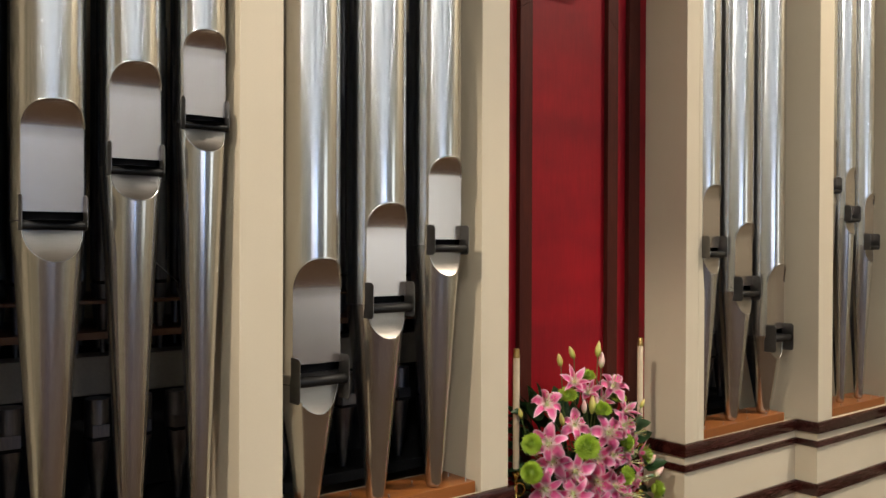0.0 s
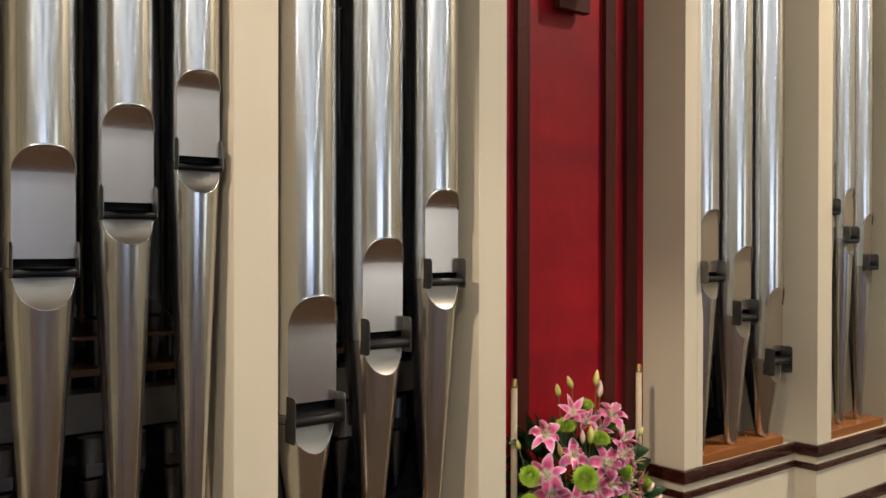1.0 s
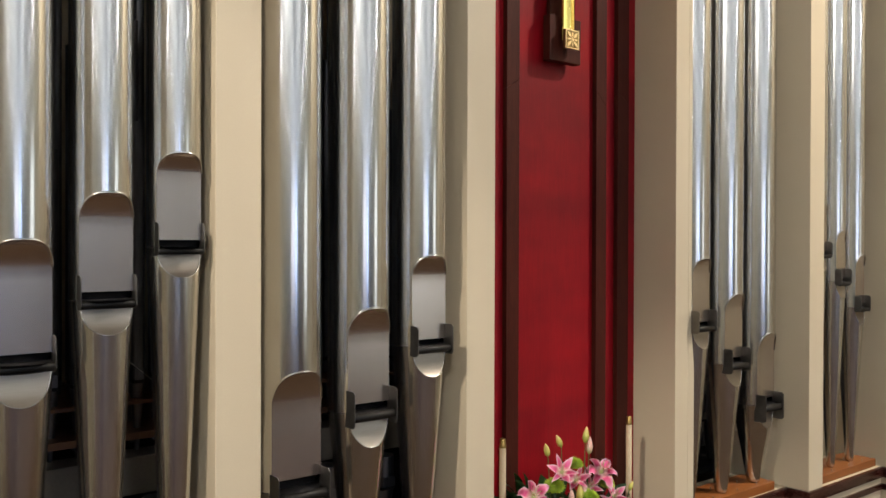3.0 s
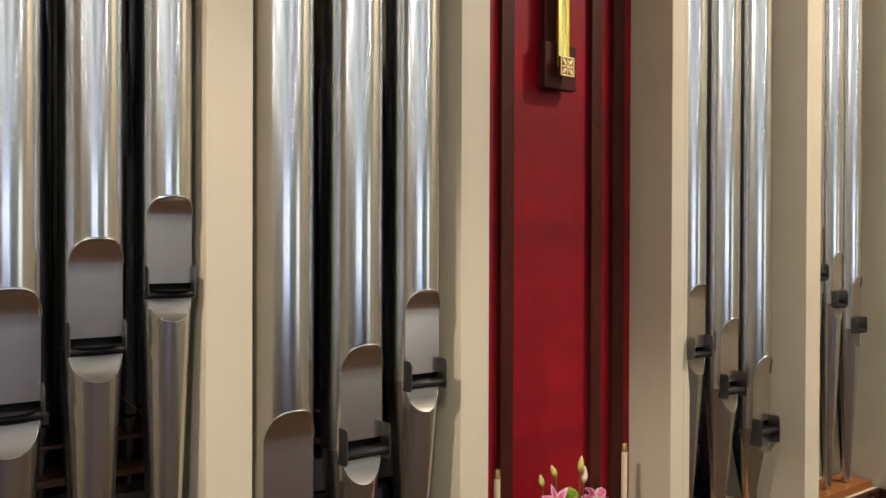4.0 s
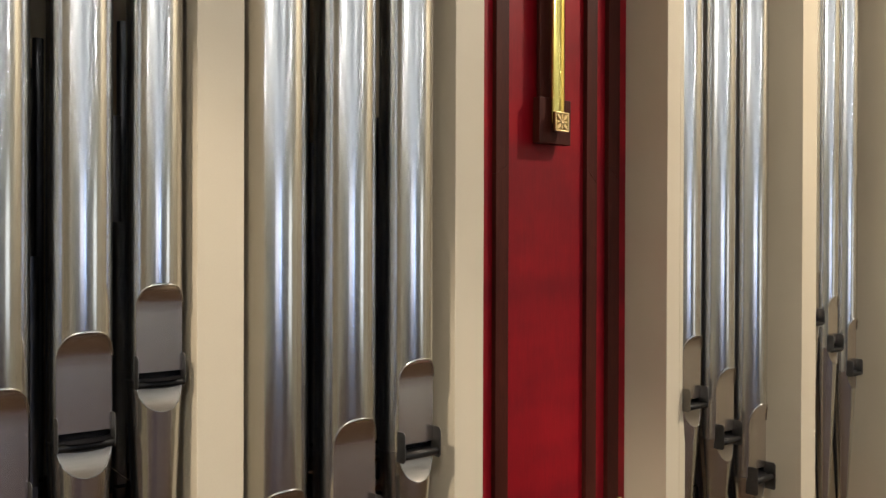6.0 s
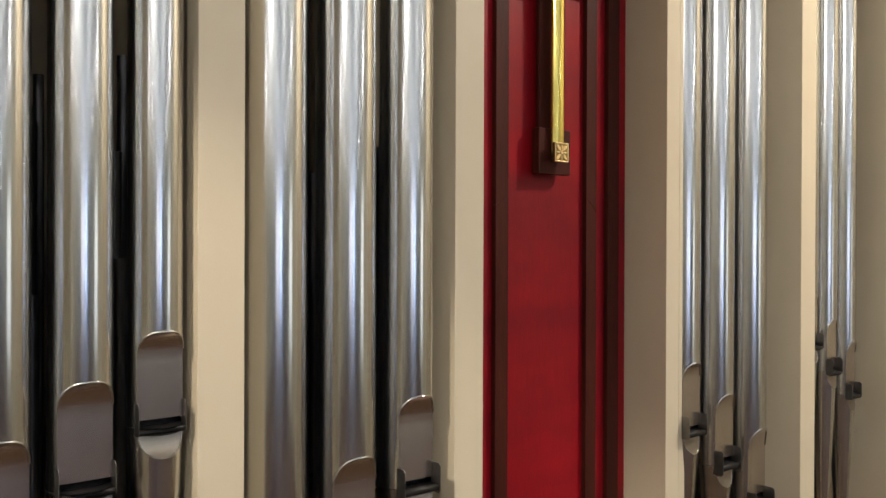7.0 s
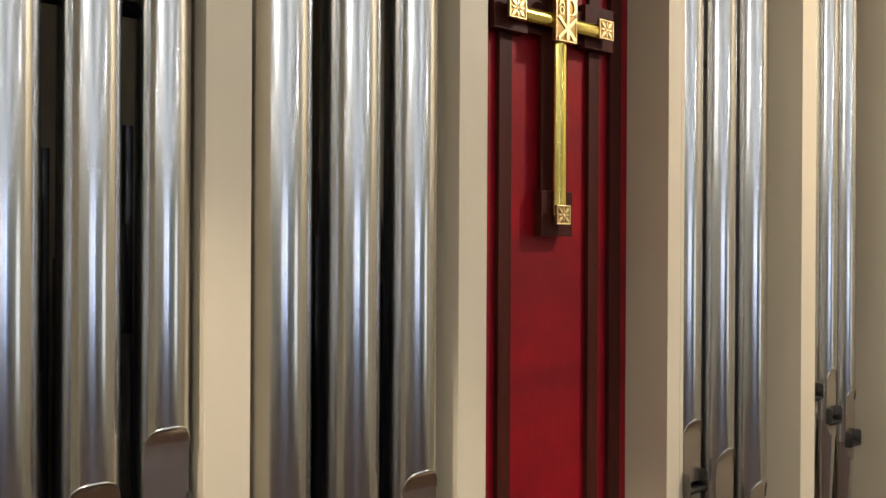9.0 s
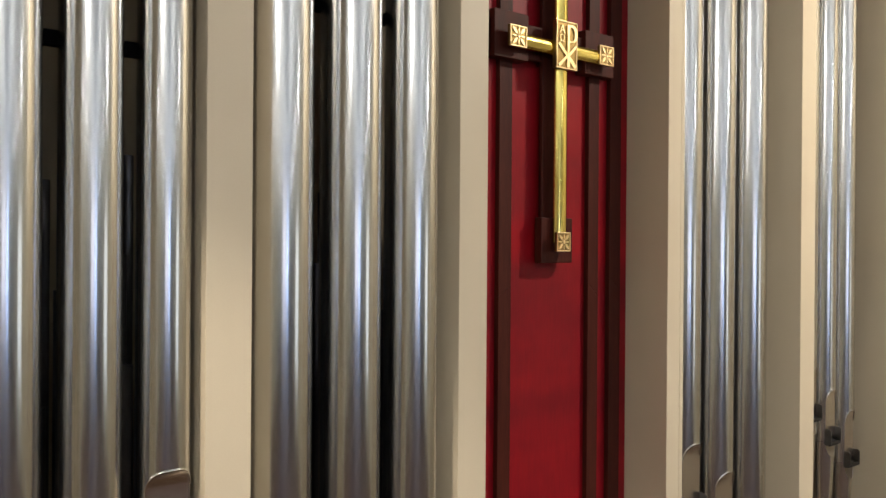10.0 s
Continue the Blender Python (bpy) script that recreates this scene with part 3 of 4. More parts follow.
chest = thing("wind_chest", (CX, 0.55, 0), "grey wind chest with brown rack boards inside the case", "wind chest")
part("chest_beam", slab(-2.39, 2.50, -0.02, 0.10, 1.285, 1.405, 0.003), CHEST, chest)
# Chest body is coloured black for the shade in the chamber's depth.
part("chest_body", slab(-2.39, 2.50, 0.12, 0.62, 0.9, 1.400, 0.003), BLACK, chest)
part("rack_board", slab(-2.39, 2.50, 0.0, 0.55, 1.455, 1.478, 0.002), BROWN_WOOD, chest, "brown wooden rack board")
part("rack_board", slab(-2.39, 2.50, 0.02, 0.55, 1.565, 1.577, 0.002), BROWN_WOOD, chest, "brown wooden rack board")
part("tuning_wire", sweep([(1.000 - CX, 0.04, 1.577), (0.990 - CX, 0.025, 1.63), (0.905 - CX, 0.02, 1.705)], 0.0016, 6), STEEL, chest, "thin bent steel tuning wire")
part("leg", slab(-2.39, -2.30, 0.2, 0.5, 0, 0.9, 0.003), CHEST, chest)
part("leg", slab(2.41, 2.50, 0.2, 0.5, 0, 0.9, 0.003), CHEST, chest)


def inner_pipe(x, y, r, h, z0):
    p = thing("inner_pipe", (x, y, z0), "dull grey inner organ pipe standing on the wind chest", "organ pipe", "inner organ pipes")
    m = 0.22
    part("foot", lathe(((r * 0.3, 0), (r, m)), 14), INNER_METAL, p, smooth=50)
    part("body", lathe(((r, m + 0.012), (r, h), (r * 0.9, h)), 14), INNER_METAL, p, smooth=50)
    # Black block colours in the shade of the mouth slot.
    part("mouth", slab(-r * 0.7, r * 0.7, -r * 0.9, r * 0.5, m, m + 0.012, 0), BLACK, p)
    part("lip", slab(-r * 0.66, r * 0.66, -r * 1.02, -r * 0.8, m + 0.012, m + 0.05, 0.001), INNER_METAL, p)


random.seed(4)
k = 0
for row, yy in enumerate((0.63, 0.74, 0.86)):
    x = 0.16 + 0.04 * row
    while x < 4.8:
        inner_pipe(x, yy, random.uniform(0.016, 0.028), random.uniform(0.9, 1.25) + 0.35 * row, 1.405)
        x += random.uniform(0.075, 0.10)
x = 0.2
while x < 4.8:
    r = random.uniform(0.035, 0.045)
    inner_pipe(x, 0.47, r, 0.345, 0.94)
    x += 0.125
tall = thing("inner_pipe", (1.565, 0.52, 1.4), "tall dull grey inner pipe with steel strips for glints", "organ pipe", "inner organ pipes")
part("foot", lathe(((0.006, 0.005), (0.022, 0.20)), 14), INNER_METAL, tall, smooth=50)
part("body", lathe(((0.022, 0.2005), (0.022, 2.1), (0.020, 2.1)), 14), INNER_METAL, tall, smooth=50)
# Steel strips added on the pipe to give a broken row of glints.
for z0, z1 in ((0.52, 0.64), (0.80, 0.86), (0.98, 1.14), (1.27, 1.35), (1.43, 1.50), (1.64, 1.73), (1.82, 1.95)):
    part("glint_strip", slab(-0.0245, -0.0215, -0.006, -0.003, z0, z1, 0.0005), STEEL, tall, "bright steel strip for a glint")
# Shelf coloured black for the same shade at the chamber's foot.
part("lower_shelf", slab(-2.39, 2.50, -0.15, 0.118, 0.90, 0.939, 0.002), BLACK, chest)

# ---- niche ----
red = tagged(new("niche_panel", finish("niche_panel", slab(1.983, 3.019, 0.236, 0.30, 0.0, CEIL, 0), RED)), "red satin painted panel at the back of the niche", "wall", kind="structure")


def upright(x0, x1, y0, joint, lean):
    u = thing("niche_batten", ((x0 + x1) / 2, 0.2355, 0), "dark mahogany batten fixed on the red panel", "batten", "niche battens")
    w, d = (x1 - x0) / 2, 0.2355 - y0
    for za, zb, a, b in ((0.72, 0.72, joint - lean, joint + lean), (joint - lean, joint + lean, CEIL - 0.004, CEIL - 0.004)):
        g = 0.0006 if za > 0.8 else 0.0
        part("board", prism([(-w, za + g), (w, zb + g), (w, b - g), (-w, a - g)], d, 0.0012), MAHOGANY, u).location = (0, -d, 0)


upright(2.055, 2.125, 0.212, 2.70, 0.02)
upright(2.222, 2.289, 0.212, 2.705, 0.022)
upright(2.738, 2.803, 0.212, 2.70, -0.03)
upright(2.877, 2.950, 0.212, 2.72, -0.03)

ledge = tagged(new("niche_ledge", finish("niche_ledge", slab(1.983, 3.019, 0.0, 0.2355, 0.0, 0.60, 0.004), CREAM)), "cream painted ledge at the foot of the niche", "ledge", kind="structure")

# ---- cross ----
cross = thing("wall_cross", (CX + 0.002, 0.21, 3.675), "polished brass cross mounted on dark mahogany backing boards", "cross")
part("upright_beam", slab(-0.068, 0.068, -0.018, 0.0, -0.82, 0.36, 0.003), MAHOGANY, cross)
part("cross_beam", slab(-0.345, -0.069, -0.018, 0.0, -0.068, 0.068, 0.003), MAHOGANY, cross)
part("cross_beam", slab(0.069, 0.345, -0.018, 0.0, -0.068, 0.068, 0.003), MAHOGANY, cross)
for px, pz in ((-0.255, 0.008), (0.257, 0.008), (0.004, -0.772), (0.0, 0.40)):
    part("backing_plate", slab(px - 0.09, px + 0.09, -0.036, 0.001 if abs(px) < 0.1 else 0.02, pz - 0.09, pz + 0.09, 0.003), MAHOGANY, cross)


def half_bar(x0, z0, x1, z1, w, y0):
    """Brass bar with a seven-sided front, from one end to the other."""
    bm = bmesh.new()
    prof = [(-w, 0.004), (-w, -0.006), (-w * 0.78, -0.016), (-w * 0.35, -0.022), (w * 0.35, -0.022), (w * 0.78, -0.016), (w, -0.006), (w, 0.004)]
    horizontal = abs(x1 - x0) > abs(z1 - z0)
    rows = []
    for t in (0, 1):
        ring = []
        for u, v in prof:
            xx, zz = lerp(x0, x1, t), lerp(z0, z1, t)
            ring.append(bm.verts.new((xx, y0 + v, zz + u) if horizontal else (xx + u, y0 + v, zz)))
        rows.append(ring)
    n = len(prof)
    for i in range(n):
        bm.faces.new((rows[0][i], rows[1][i], rows[1][(i + 1) % n], rows[0][(i + 1) % n]))
    bm.faces.new(rows[0][::-1])
    bm.faces.new(rows[1])
    bmesh.ops.bevel(bm, geom=[e for e in bm.edges if e.calc_length() > w * 3], offset=0.002, segments=2, affect="EDGES")
    return part("brass_bar", bm, BRASS, cross, "polished brass bar", smooth=35)


Y_BAR = -0.050
half_bar(-0.260, -0.012, -0.034, -0.012, 0.030, Y_BAR)
half_bar(0.034, -0.012, 0.260, -0.012, 0.030, Y_BAR)
half_bar(0, -0.780, 0, -0.034, 0.033, Y_BAR)
half_bar(0, 0.034, 0, 0.40, 0.033, Y_BAR)


def leaf_shape(length, width, y0, thick):
    n = 8
    pts = [(width * math.sin(math.pi * k / n) ** 0.8, length * k / n) for k in range(n + 1)]
    out = pts + [(-a, b) for a, b in reversed(pts[1:-1])]
    return [(a, b) for a, b in out], y0, thick


def rosette_box(px, pz, w, h):
    """Square brass end block with an eight-leaved rosette in a sunk field."""
    y0, depth = -0.078, 0.016
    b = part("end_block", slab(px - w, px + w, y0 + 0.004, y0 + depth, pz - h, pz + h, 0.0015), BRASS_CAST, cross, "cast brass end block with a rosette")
    rimb = bmesh.new()
    t = 0.005
    for x0, x1, z0, z1 in ((-w, w, h - t, h), (-w, w, -h, -h + t), (-w, -w + t, -h + t, h - t), (w - t, w, -h + t, h - t)):
        slab(px + x0, px + x1, y0, y0 + 0.006, pz + z0, pz + z1, 0.001, rimb)
    part("rim", rimb, BRASS_RAISED, b)
    for k in range(8):
        ang = math.pi / 4 * k + math.pi / 8 * 0
        length = (w - t) * (1.22 if k % 2 else 0.82)
        outline, _, _ = leaf_shape(length * 0.78, 0.0062 if k % 2 else 0.0035, 0, 0)
        bm = prism([(u * math.cos(ang) + (v + 0.009) * math.sin(ang), -u * math.sin(ang) + (v + 0.009) * math.cos(ang)) for u, v in outline], 0.005, 0)
        bmesh.ops.translate(bm, verts=bm.verts, vec=(px, y0 - 0.0005, pz))
        part("leaf", bm, BRASS_RAISED, b)
    bm = lathe(((0.0085, 0), (0.0085, 0.004), (0.006, 0.0065), (0.003, 0.005)), 16, m=Matrix.Translation((px, y0 + 0.004, pz)) @ Matrix.Rotation(math.pi / 2, 4, "X"))
    part("boss", bm, BRASS_RAISED, b, smooth=40)


rosette_box(-0.258, -0.004, 0.044, 0.040)
rosette_box(0.254, -0.004, 0.044, 0.040)
rosette_box(0.0, -0.778, 0.0385, 0.038)
rosette_box(0.0, 0.405, 0.0385, 0.038)

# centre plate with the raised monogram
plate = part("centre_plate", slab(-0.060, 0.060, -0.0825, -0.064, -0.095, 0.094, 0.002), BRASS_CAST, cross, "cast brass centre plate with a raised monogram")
bm = bmesh.new()
for x0, x1, z0, z1 in ((-0.06, 0.06, 0.089, 0.094), (-0.06, 0.06, -0.095, -0.09), (-0.06, -0.055, -0.09, 0.089), (0.055, 0.06, -0.09, 0.089)):
    slab(x0, x1, -0.087, -0.081, z0, z1, 0.001, bm)
part("rim", bm, BRASS_RAISED, plate)


def letter(text, size, px, pz):
    cu = bpy.data.curves.new("letter", "FONT")
    cu.body, cu.size, cu.extrude, cu.bevel_depth = text, size, 0.0025, 0.0004
    cu.align_x, cu.align_y = "CENTER", "CENTER"
    tmp = bpy.data.objects.new("letter", cu)
    scene.collection.objects.link(tmp)
    me = bpy.data.meshes.new_from_object(tmp.evaluated_get(bpy.context.evaluated_depsgraph_get()))
    bpy.data.objects.remove(tmp)
    me.materials.clear()
    me.materials.append(BRASS_RAISED)
    ob = new("letter", me)
    ob.parent = plate
    ob.matrix_local = Matrix.Translation((px, -0.0845, pz)) @ Matrix.Rotation(math.pi / 2, 4, "X")


letter("A", 0.048, -0.028, 0.058)
letter("\u03a9", 0.040, -0.028, 0.022)


def stroke(points, widths, y0=-0.0875, thick=0.006):
    """Flat raised stroke along points in (x, z)."""
    bm = bmesh.new()
    pts = [Vector(q) for q in points]
    left, right = [], []
    for i, q in enumerate(pts):
        d = (pts[min(i + 1, len(pts) - 1)] - pts[max(i - 1, 0)]).normalized()
        nrm = Vector((-d.y, d.x)) * widths[i]
        left.append(q + nrm)
        right.append(q - nrm)
    rows = [[bm.verts.new((v.x, yy, v.y)) for v in side] for yy in (y0, y0 + thick) for side in (left, right)]
    n = len(pts)
    for i in range(n - 1):
        for a, b in ((0, 1), (1, 3), (3, 2), (2, 0)):
            bm.faces.new((rows[a][i], rows[a][i + 1], rows[b][i + 1], rows[b][i]))
    bm.faces.new([rows[a][0] for a in (0, 1, 3, 2)])
    bm.faces.new([rows[a][-1] for a in (2, 3, 1, 0)])
    return part("raised_stroke", bm, BRASS_RAISED, plate)


stroke([(0.006, -0.088), (0.006, -0.03), (0.006, 0.03), (0.006, 0.078)], [0.0085, 0.006, 0.006, 0.0075], -0.0891)
bow = [(0.006 + 0.022 + 0.024 * math.sin(a), 0.046 + 0.031 * math.cos(a)) for a in [math.pi * k / 10 for k in range(-1, 11)]]
stroke([(0.004, 0.075)] + bow[1:] + [(0.010, 0.015)], [0.004] + [0.003 + 0.0055 * math.sin(math.pi * k / 10) for k in range(1, 12)] + [0.004], -0.0879)
stroke([(-0.047, 0.002), (-0.02, -0.022), (0.02, -0.056), (0.050, -0.084)], [0.006, 0.0065, 0.0075, 0.009])
stroke([(0.052, 0.002), (0.02, -0.03), (-0.02, -0.062), (-0.047, -0.086)], [0.006, 0.006, 0.0055, 0.007], -0.0883)


# ---- candles ----
def candlestick(x, y, top, low):
    c = thing("candlestick", (x, y, 0.60), "brass candlestick holding a tall ivory candle", "candlestick", "niche candlesticks")
    part("stem", lathe(((0.06, 0), (0.062, 0.008), (0.03, 0.02), (0.011, 0.035), (0.009, 0.09), (0.016, 0.10), (0.008, 0.112), (0.007, low - 0.635), (0.013, low - 0.63), (0.019, low - 0.615), (0.019, low - 0.612), (0.009, low - 0.606)), 20), BRASS, c, smooth=40)
    part("candle", lathe(((0.0118, low - 0.603), (0.0127, low - 0.595), (0.0125, top - 0.635)), 20), WAX, c, "tall ivory wax candle", smooth=40)
    part("follower", lathe(((0.0133, top - 0.6345), (0.0135, top - 0.625), (0.0118, top - 0.622), (0.0112, top - 0.603), (0.0085, top - 0.6)), 20), BRASS_CAST, c, "brass candle follower", smooth=40)
    part("wick", lathe(((0.0011, top - 0.601), (0.0009, top - 0.592)), 6), BEARD, c)
    ring = [(0.026 * math.cos(a), -0.020 + 0.004 * math.sin(a), low - 0.675 + 0.022 * math.sin(a)) for a in [2 * math.pi * k / 16 for k in range(17)]]
    part("scroll", sweep(ring, 0.0035, 8), BRASS, c, smooth=60)


candlestick(2.127, 0.128, 1.365, 0.915)
candlestick(2.845, 0.120, 1.360, 0.915)


# ---- flower arrangement ----
random.seed(11)
BQ = Vector((2.45, 0.04, 0.90))
bouquet = thing("flower_arrangement", (BQ.x, BQ.y, 0.60), "pink lilies and lime green chrysanthemums arranged in a low bowl", "flowers")
OFF = Vector((BQ.x, BQ.y, 0.60))
part("bowl", lathe(((0.05, 0.0), (0.06, 0.004), (0.10, 0.05), (0.115, 0.15), (0.108, 0.15), (0.09, 0.08)), 28), BRASS_CAST, bouquet, "low brass bowl", smooth=40)


def blade(length, width, curl, cup, rows=8, cols=4, wave=0.0, tip=0.9, start=0.12):
    """A petal or leaf along +x that curls down towards -z, with u along it and v from midrib to margin."""
    bm = bmesh.new()
    uv = bm.loops.layers.uv.new("UVMap")
    grid, coords = [], {}
    x = z = 0.0
    for i in range(rows + 1):
        t = i / rows
        ang = 0.75 - curl * t ** 1.3
        if i:
            x += length / rows * math.cos(ang)
            z += length / rows * math.sin(ang)
        w = width * max(0.03, 0.30 * (1 - t) ** 2 + 2.15 * t ** 0.75 * (1 - t) ** 1.0)
        row = []
        for j in range(cols + 1):
            s = 2 * j / cols - 1
            v = bm.verts.new((x - math.sin(ang) * cup * w * (1 - s * s) * -1, s * w, z - cup * w * (1 - s * s) + wave * w * math.sin(5 * t * math.pi) * s * s))
            coords[v] = (t, abs(s))
            row.append(v)
        grid.append(row)
    for a, b in zip(grid, grid[1:]):
        for j in range(cols):
            f = bm.faces.new((a[j], a[j + 1], b[j + 1], b[j]))
            for lp in f.loops:
                lp[uv].uv = coords[lp.vert]
    return bm


def thick(name, bm, material):
    bmesh.ops.solidify(bm, geom=bm.faces[:], thickness=0.0007)
    for f in bm.faces:
        f.smooth = True
    me = bpy.data.meshes.new(name)
    bm.to_mesh(me)
    bm.free()
    me.materials.append(material)
    return me


PETALS = [thick("petal", blade(0.090, wd, cl, 0.30, wave=wv, cols=6), PINK) for wd, cl, wv in ((0.0205, 2.1, 0.2), (0.0285, 1.8, 0.35), (0.0205, 2.9, 0.2), (0.0285, 2.5, 0.35))]
SHUT = [thick("petal", blade(0.080, wd, cl, 0.45, wave=0.1), PINK) for wd, cl in ((0.016, 0.75), (0.023, 0.6))]
LEAF_BROAD = thick("leaf", blade(0.100, 0.032, 1.2, 0.2, rows=7), LEAF)
LEAF_LONG = thick("leaf", blade(0.12, 0.011, 1.3, 0.3, rows=8), LEAF)


def facing(at, to, spin):
    """Local z along the given direction."""
    q = Vector(to).normalized().to_track_quat("Z", "Y").to_matrix().to_4x4()
    return Matrix.Translation(Vector(at) - OFF) @ q @ Matrix.Rotation(spin, 4, "Z")


def lily(at, to, size, opened):
    bm = sweep([(0, 0, -0.05), (0, 0, -0.01), (0, 0, 0.004)], [0.0025, 0.005, 0.008], 8)
    for k in range(6):
        a = 2 * math.pi * k / 6 + 0.3
        c, s = math.cos(a), math.sin(a)
        sweep([(0.003 * c, 0.003 * s, 0), (0.008 * c, 0.008 * s, 0.03), (0.020 * c, 0.020 * s, 0.052)], 0.0009, 5, bm)
    sweep([(0, 0, 0), (0.002, 0, 0.035), (0.006, 0.002, 0.066)], [0.0018, 0.0014, 0.0022], 6, bm)
    ob = part("lily", bm, THROAT, bouquet, "open pink lily with pale petal margins" if opened else "half-open pink lily", smooth=60)
    ob.matrix_local = facing(at, to, random.uniform(0, 2)) @ Matrix.Scale(size, 4)
    for k in range(6):
        data = (PETALS[(k % 2) + (2 if random.random() < 0.4 else 0)] if opened else SHUT[k % 2])
        pt = new("petal", data)
        pt.parent = ob
        pt.matrix_local = Matrix.Rotation(2 * math.pi * k / 6 + random.uniform(-0.1, 0.1), 4, "Z") @ Matrix.Rotation(random.uniform(-0.16, 0.12), 4, "Y") @ Matrix.Translation((0.004, 0, -0.002 if k % 2 else 0.0))
    if opened:
        bm = bmesh.new()
        for k in range(6):
            a = 2 * math.pi * k / 6 + 0.3
            c, s = math.cos(a), math.sin(a)
            sweep([(0.020 * c - 0.004 * s, 0.020 * s + 0.004 * c, 0.052), (0.021 * c, 0.021 * s, 0.0545), (0.020 * c + 0.004 * s, 0.020 * s - 0.004 * c, 0.052)], [0.0008, 0.0017, 0.0008], 5, bm)
        an = part("anther", bm, ANTHER, ob, "rust brown anthers")
    return ob


LILIES = (
    (2.297, -0.035, 1.250, 0.9, 0), (2.540, -0.015, 1.206, 1.0, 1), (2.166, -0.02, 1.178, 1.0, 1), (2.290, -0.045, 1.090, 0.95, 1),
    (2.425, -0.09, 1.050, 1.12, 1), (2.560, -0.05, 1.055, 1.0, 1), (2.150, -0.045, 1.040, 1.08, 1), (2.365, -0.09, 0.965, 1.0, 1),
    (2.190, -0.03, 0.965, 1.0, 1), (2.255, -0.08, 0.930, 1.1, 1), (2.350, -0.10, 0.885, 1.0, 1), (2.440, -0.105, 0.850, 1.0, 1),
    (2.150, -0.03, 0.870, 1.0, 1), (2.245, -0.08, 0.850, 1.05, 1), (2.490, -0.06, 0.950, 0.95, 1), (2.570, -0.05, 0.955, 0.95, 1),
    (2.600, -0.04, 0.905, 1.0, 1), (2.665, -0.03, 0.830, 0.95, 1), (2.482, 0.0, 1.153, 0.8, 0), (2.660, -0.02, 1.005, 0.9, 1), (2.62, -0.04, 0.775, 1.0, 1),
    (2.52, -0.085, 0.80, 1.0, 1), (2.36, -0.10, 0.79, 1.05, 1), (2.19, -0.05, 0.79, 1.0, 1), (2.70, -0.02, 0.92, 0.85, 0), (2.61, -0.02, 1.10, 0.85, 0), (2.39, -0.02, 1.20, 0.85, 0))
for x, y, z, size, opened in LILIES:
    out = Vector((x, y, z)) - BQ
    lily((x, y + 0.025, z - 0.01), out.normalized() * 0.75 + Vector((-0.35, -0.75, 0.12)) + Vector((random.uniform(-0.35, 0.35), 0, random.uniform(-0.3, 0.3))), size * 0.96, opened)


def mum_mesh(r, n):
    bm = bmesh.new()
    for k in range(n):
        h = 1 - 1.25 * (k + 0.5) / n
        a = k * 2.39996
        d = Vector((math.cos(a) * math.sqrt(1 - h * h), math.sin(a) * math.sqrt(1 - h * h), h))
        side = d.cross(Vector((0.1, 0.2, 1))).normalized() * r * 0.085
        up = Vector((0, 0, r * 0.16))
        b0, b1, tip = d * r * 0.35, d * r * 0.82 + up * 0.6, d * r * random.uniform(0.90, 1.14) + up * random.uniform(0.6, 1.3)
        q = [bm.verts.new(v) for v in (b0 - side * 0.5, b0 + side * 0.5, b1 + side, b1 - side, tip)]
        bm.faces.new((q[0], q[1], q[2], q[3]))
        bm.faces.new((q[3], q[2], q[4]))
        w = bm.verts.new(b1 - d.cross(side).normalized() * r * 0.05)
        bm.faces.new((q[0], q[3], w))
        bm.faces.new((q[1], w, q[2]))
    bmesh.ops.create_icosphere(bm, subdivisions=2, radius=r * 0.55)
    return bm


MUMS = ((2.380, 0.0, 1.253, 0.027), (2.262, -0.005, 1.190, 0.034), (2.425, -0.03, 1.122, 0.036), (2.556, 0.0, 1.149, 0.030),
        (2.285, -0.085, 1.010, 0.042), (2.086, 0.0, 1.034, 0.034), (2.087, 0.0, 0.929, 0.036), (2.560, -0.035, 0.980, 0.034),
        (2.727, 0.0, 0.901, 0.032), (2.520, -0.07, 0.865, 0.034), (2.798, 0.0, 0.748, 0.036))
for x, y, z, r in MUMS:
    ob = part("chrysanthemum", mum_mesh(r * 1.08, 150), MUM, bouquet, "lime green chrysanthemum")
    up = Vector((0, 0, 1.5)) if z > 1.1 else Vector((0, 0, 0))
    ob.matrix_local = facing((x, y, z), (Vector((x, y, z)) - BQ).normalized() + Vector((-0.3, -0.6, 0.3)) + up, random.uniform(0, 6)) @ Matrix.Diagonal((1.1, 1.1, 0.78 if z > 1.1 else 0.9, 1))


def bud_mesh(length, width):
    bm = lathe([(width * (0.25 + 0.9 * math.sin(math.pi * (k / 9) ** 0.8) * (1 - 0.15 * k / 9)) if k < 9 else width * 0.12, length * k / 9) for k in range(10)], 9)
    uv = bm.loops.layers.uv.new("UVMap")
    for f in bm.faces:
        for lp in f.loops:
            v = lp.vert.co
            lp[uv].uv = (min(1, max(0, v.z / length)), 0.2 + 0.3 * abs(math.sin(1.5 * math.atan2(v.y, v.x))))
    return bm


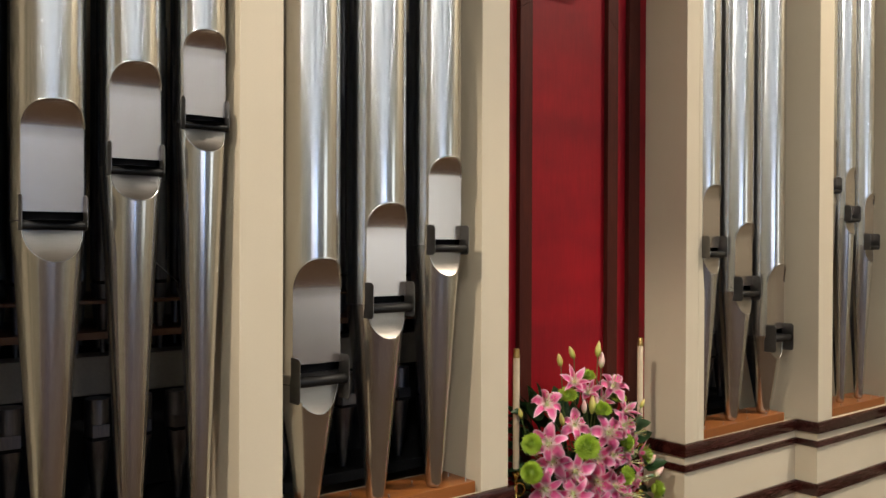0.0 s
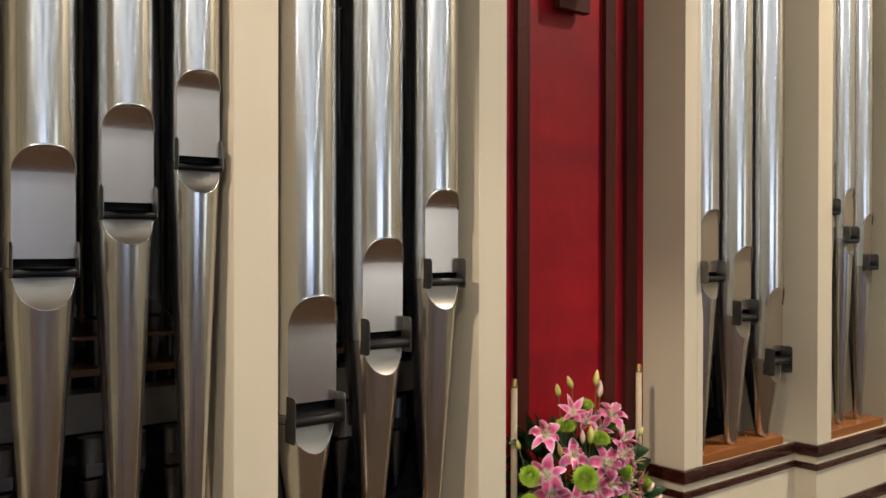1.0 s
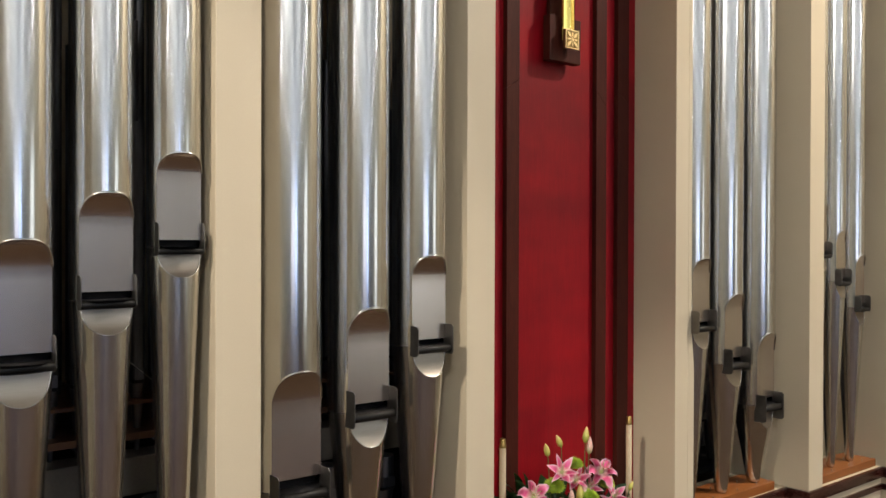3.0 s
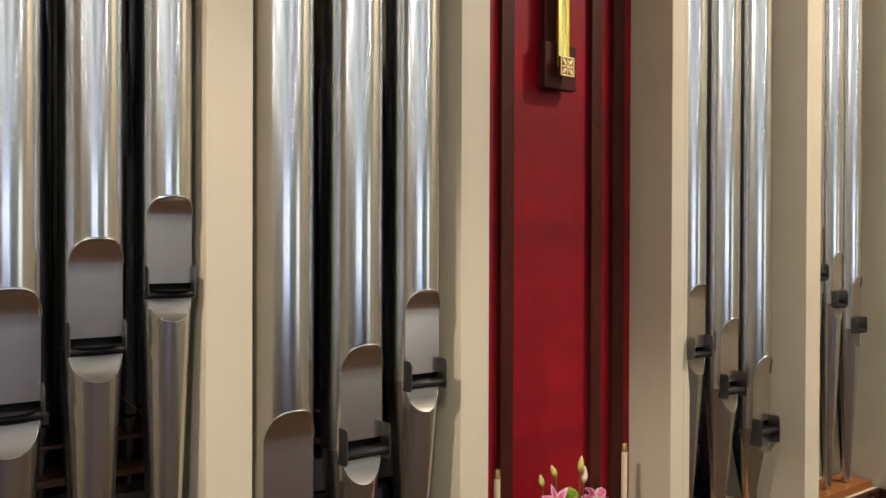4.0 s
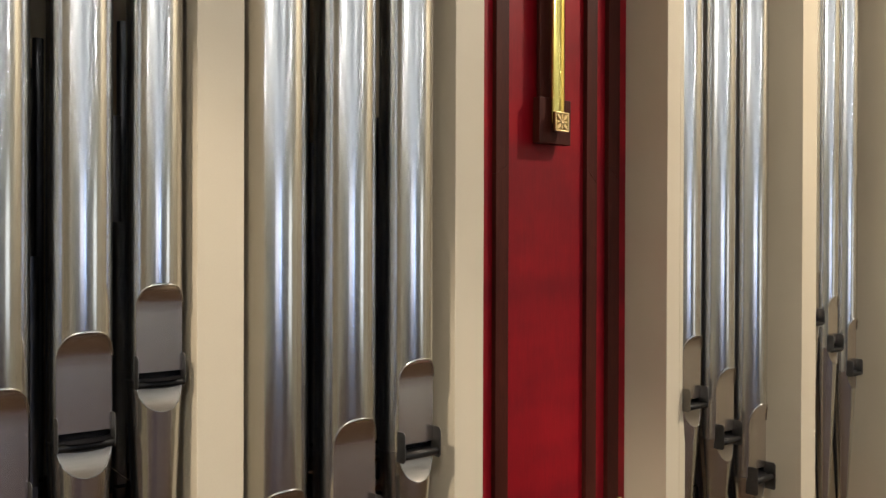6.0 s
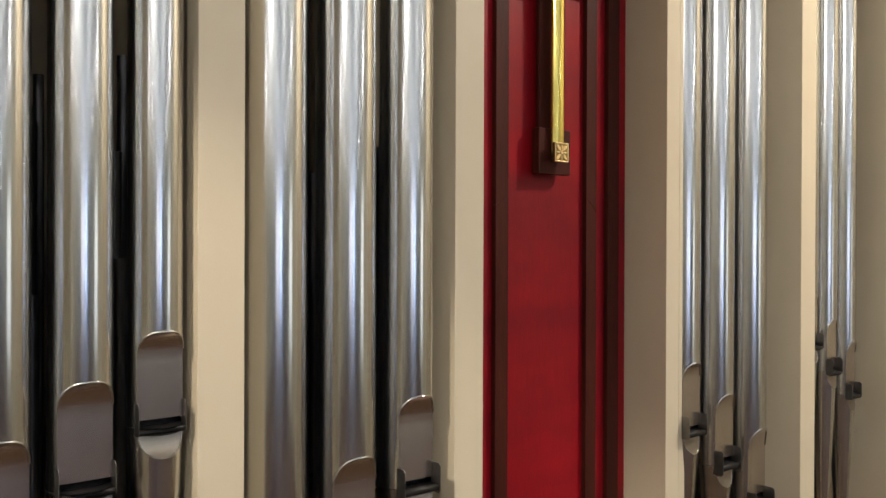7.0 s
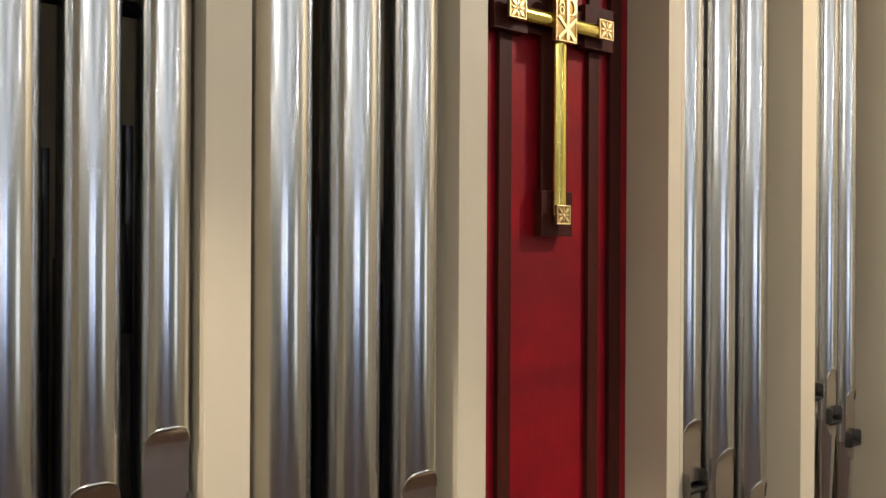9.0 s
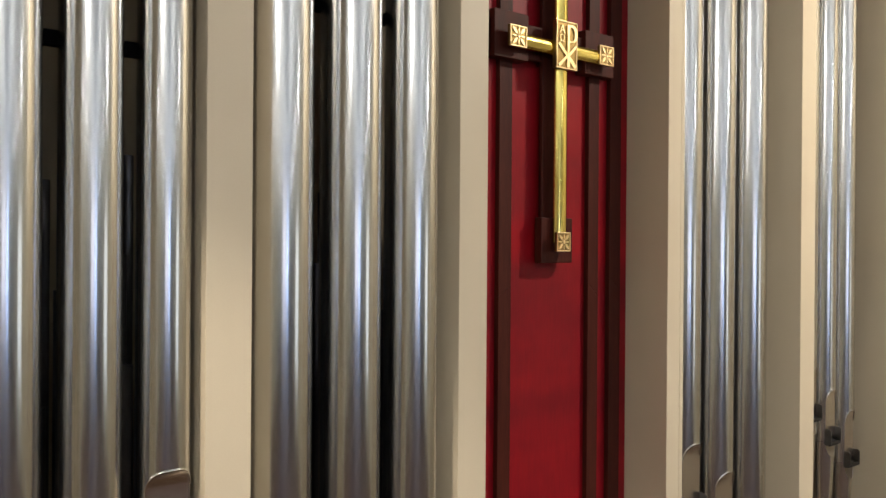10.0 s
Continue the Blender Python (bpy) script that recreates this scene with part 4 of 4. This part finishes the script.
# place, lean, length, pink or green
BUDS = ((2.265, 0.03, 1.296, -0.42, 0.052, 0), (2.337, 0.03, 1.320, -0.52, 0.052, 0), (2.470, 0.03, 1.315, 0.25, 0.058, 0), (2.492, 0.03, 1.270, 0.30, 0.060, 1),
        (2.384, -0.02, 1.110, 0.0, 0.066, 0), (2.415, -0.01, 1.118, 0.12, 0.056, 1), (2.351, -0.01, 1.115, -0.2, 0.052, 1), (2.246, 0.0, 1.080, -0.15, 0.046, 0),
        (2.735, 0.03, 1.085, 0.8, 0.042, 0), (2.631, 0.03, 1.100, 0.1, 0.056, 0), (2.75, 0.0, 0.860, 1.2, 0.060, 1), (2.79, 0.0, 0.80, 1.0, 0.055, 1), (2.08, 0.05, 1.12, -0.4, 0.04, 0))
for x, y, z, lean, length, pink in BUDS:
    ob = part("bud", bud_mesh(length * 1.12, length * 0.20), BUD_PINK if pink else BUD, bouquet, "closed lily bud", smooth=60)
    ob.matrix_local = Matrix.Translation(Vector((x, y, z)) - OFF) @ Matrix.Rotation(lean, 4, "Y") @ Matrix.Rotation(random.uniform(-0.2, 0.2), 4, "X")
    foot = Vector((lerp(x, BQ.x, 0.75), BQ.y, 0.76))
    mid = Vector((lerp(x, BQ.x, 0.12), lerp(y, BQ.y, 0.4), lerp(z, 0.76, 0.35)))
    part("stem", sweep([foot - OFF, mid - OFF, Vector((x, y, z)) - OFF], [0.0028, 0.0022, 0.0017], 6), STEM, bouquet, smooth=60)
for x, y, z, *_ in LILIES + MUMS:
    foot = Vector((lerp(x, BQ.x, 0.75), BQ.y, 0.76))
    mid = Vector((lerp(x, BQ.x, 0.4), lerp(y, BQ.y, 0.7), lerp(z, 0.76, 0.35)))
    part("stem", sweep([foot - OFF, mid - OFF, Vector((x, y + 0.045, z - 0.03)) - OFF], [0.003, 0.0026, 0.0022], 6), STEM, bouquet, smooth=60)

# foliage: chosen leaves at the margins, then the fill between the flowers
LEAVES = ((2.78, 0.05, 0.70), (2.83, 0.05, 0.72), (2.81, 0.04, 0.78), (2.76, 0.04, 0.74), (2.84, 0.07, 0.84), (2.77, 0.06, 0.88), (2.82, 0.08, 0.93), (2.11, 0.09, 1.12), (2.14, 0.08, 1.07), (2.09, 0.08, 1.06), (2.13, 0.09, 0.98), (2.11, 0.06, 0.86), (2.10, 0.05, 0.80), (2.17, 0.07, 1.12), (2.085, 0.10, 1.10), (2.10, 0.11, 1.04), (2.075, 0.10, 0.98), (2.10, 0.11, 0.93), (2.07, 0.10, 0.87), (2.16, 0.10, 1.15), (2.15, 0.10, 1.09), (2.16, 0.09, 1.00), (2.12, 0.10, 0.95), (2.66, 0.08, 0.99), (2.74, 0.09, 1.05), (2.79, 0.09, 0.99),
          (2.143, 0.08, 1.117), (2.186, 0.08, 1.14), (2.120, 0.09, 1.071), (2.110, 0.08, 0.99), (2.105, 0.06, 0.90), (2.13, 0.07, 1.02), (2.790, 0.08, 0.95),
          (2.835, 0.08, 0.89), (2.705, 0.08, 1.074), (2.86, 0.07, 0.80), (2.66, 0.08, 1.11), (2.20, 0.09, 1.165), (2.08, 0.05, 0.84), (2.80, 0.06, 0.83), (2.76, 0.07, 1.0))
FLANK = tuple((2.155 + 0.022 * (k % 4), 0.125 - 0.018 * (k % 3), 0.82 + 0.024 * k) for k in range(14))
spots = [(Vector(q), 0) for q in FLANK] + [(Vector((q[0] + 0.06, 0.17, q[2])) if q[0] < 2.165 else Vector(q), 0) for q in LEAVES]
while len(spots) < 190:
    d = Vector((random.uniform(-1, 1), random.uniform(-1, 0.6), random.uniform(-1, 1)))
    if 0.3 < d.length < 1.0:
        q = BQ + Vector((d.x * 0.35, d.y * 0.09 + 0.03, d.z * 0.28))
        if q.x < 2.2:
            q.y = 0.16
        spots.append((q, 1))
for q, fill in spots:
    ob = new("leaf", LEAF_BROAD if random.random() < (0.55 if fill else 0.9) else LEAF_LONG)
    ob.parent = bouquet
    d = (q - BQ).normalized()
    base = q - d * 0.035
    ob.matrix_local = Matrix.Translation(base - OFF) @ (d + Vector((random.uniform(-0.5, 0.5), random.uniform(-0.4, 0.2), random.uniform(-0.3, 0.5)))).to_track_quat("X", "Z").to_matrix().to_4x4() @ Matrix.Rotation(random.uniform(-0.9, 0.9), 4, "X") @ Matrix.Scale(random.uniform(0.8, 1.25), 4)
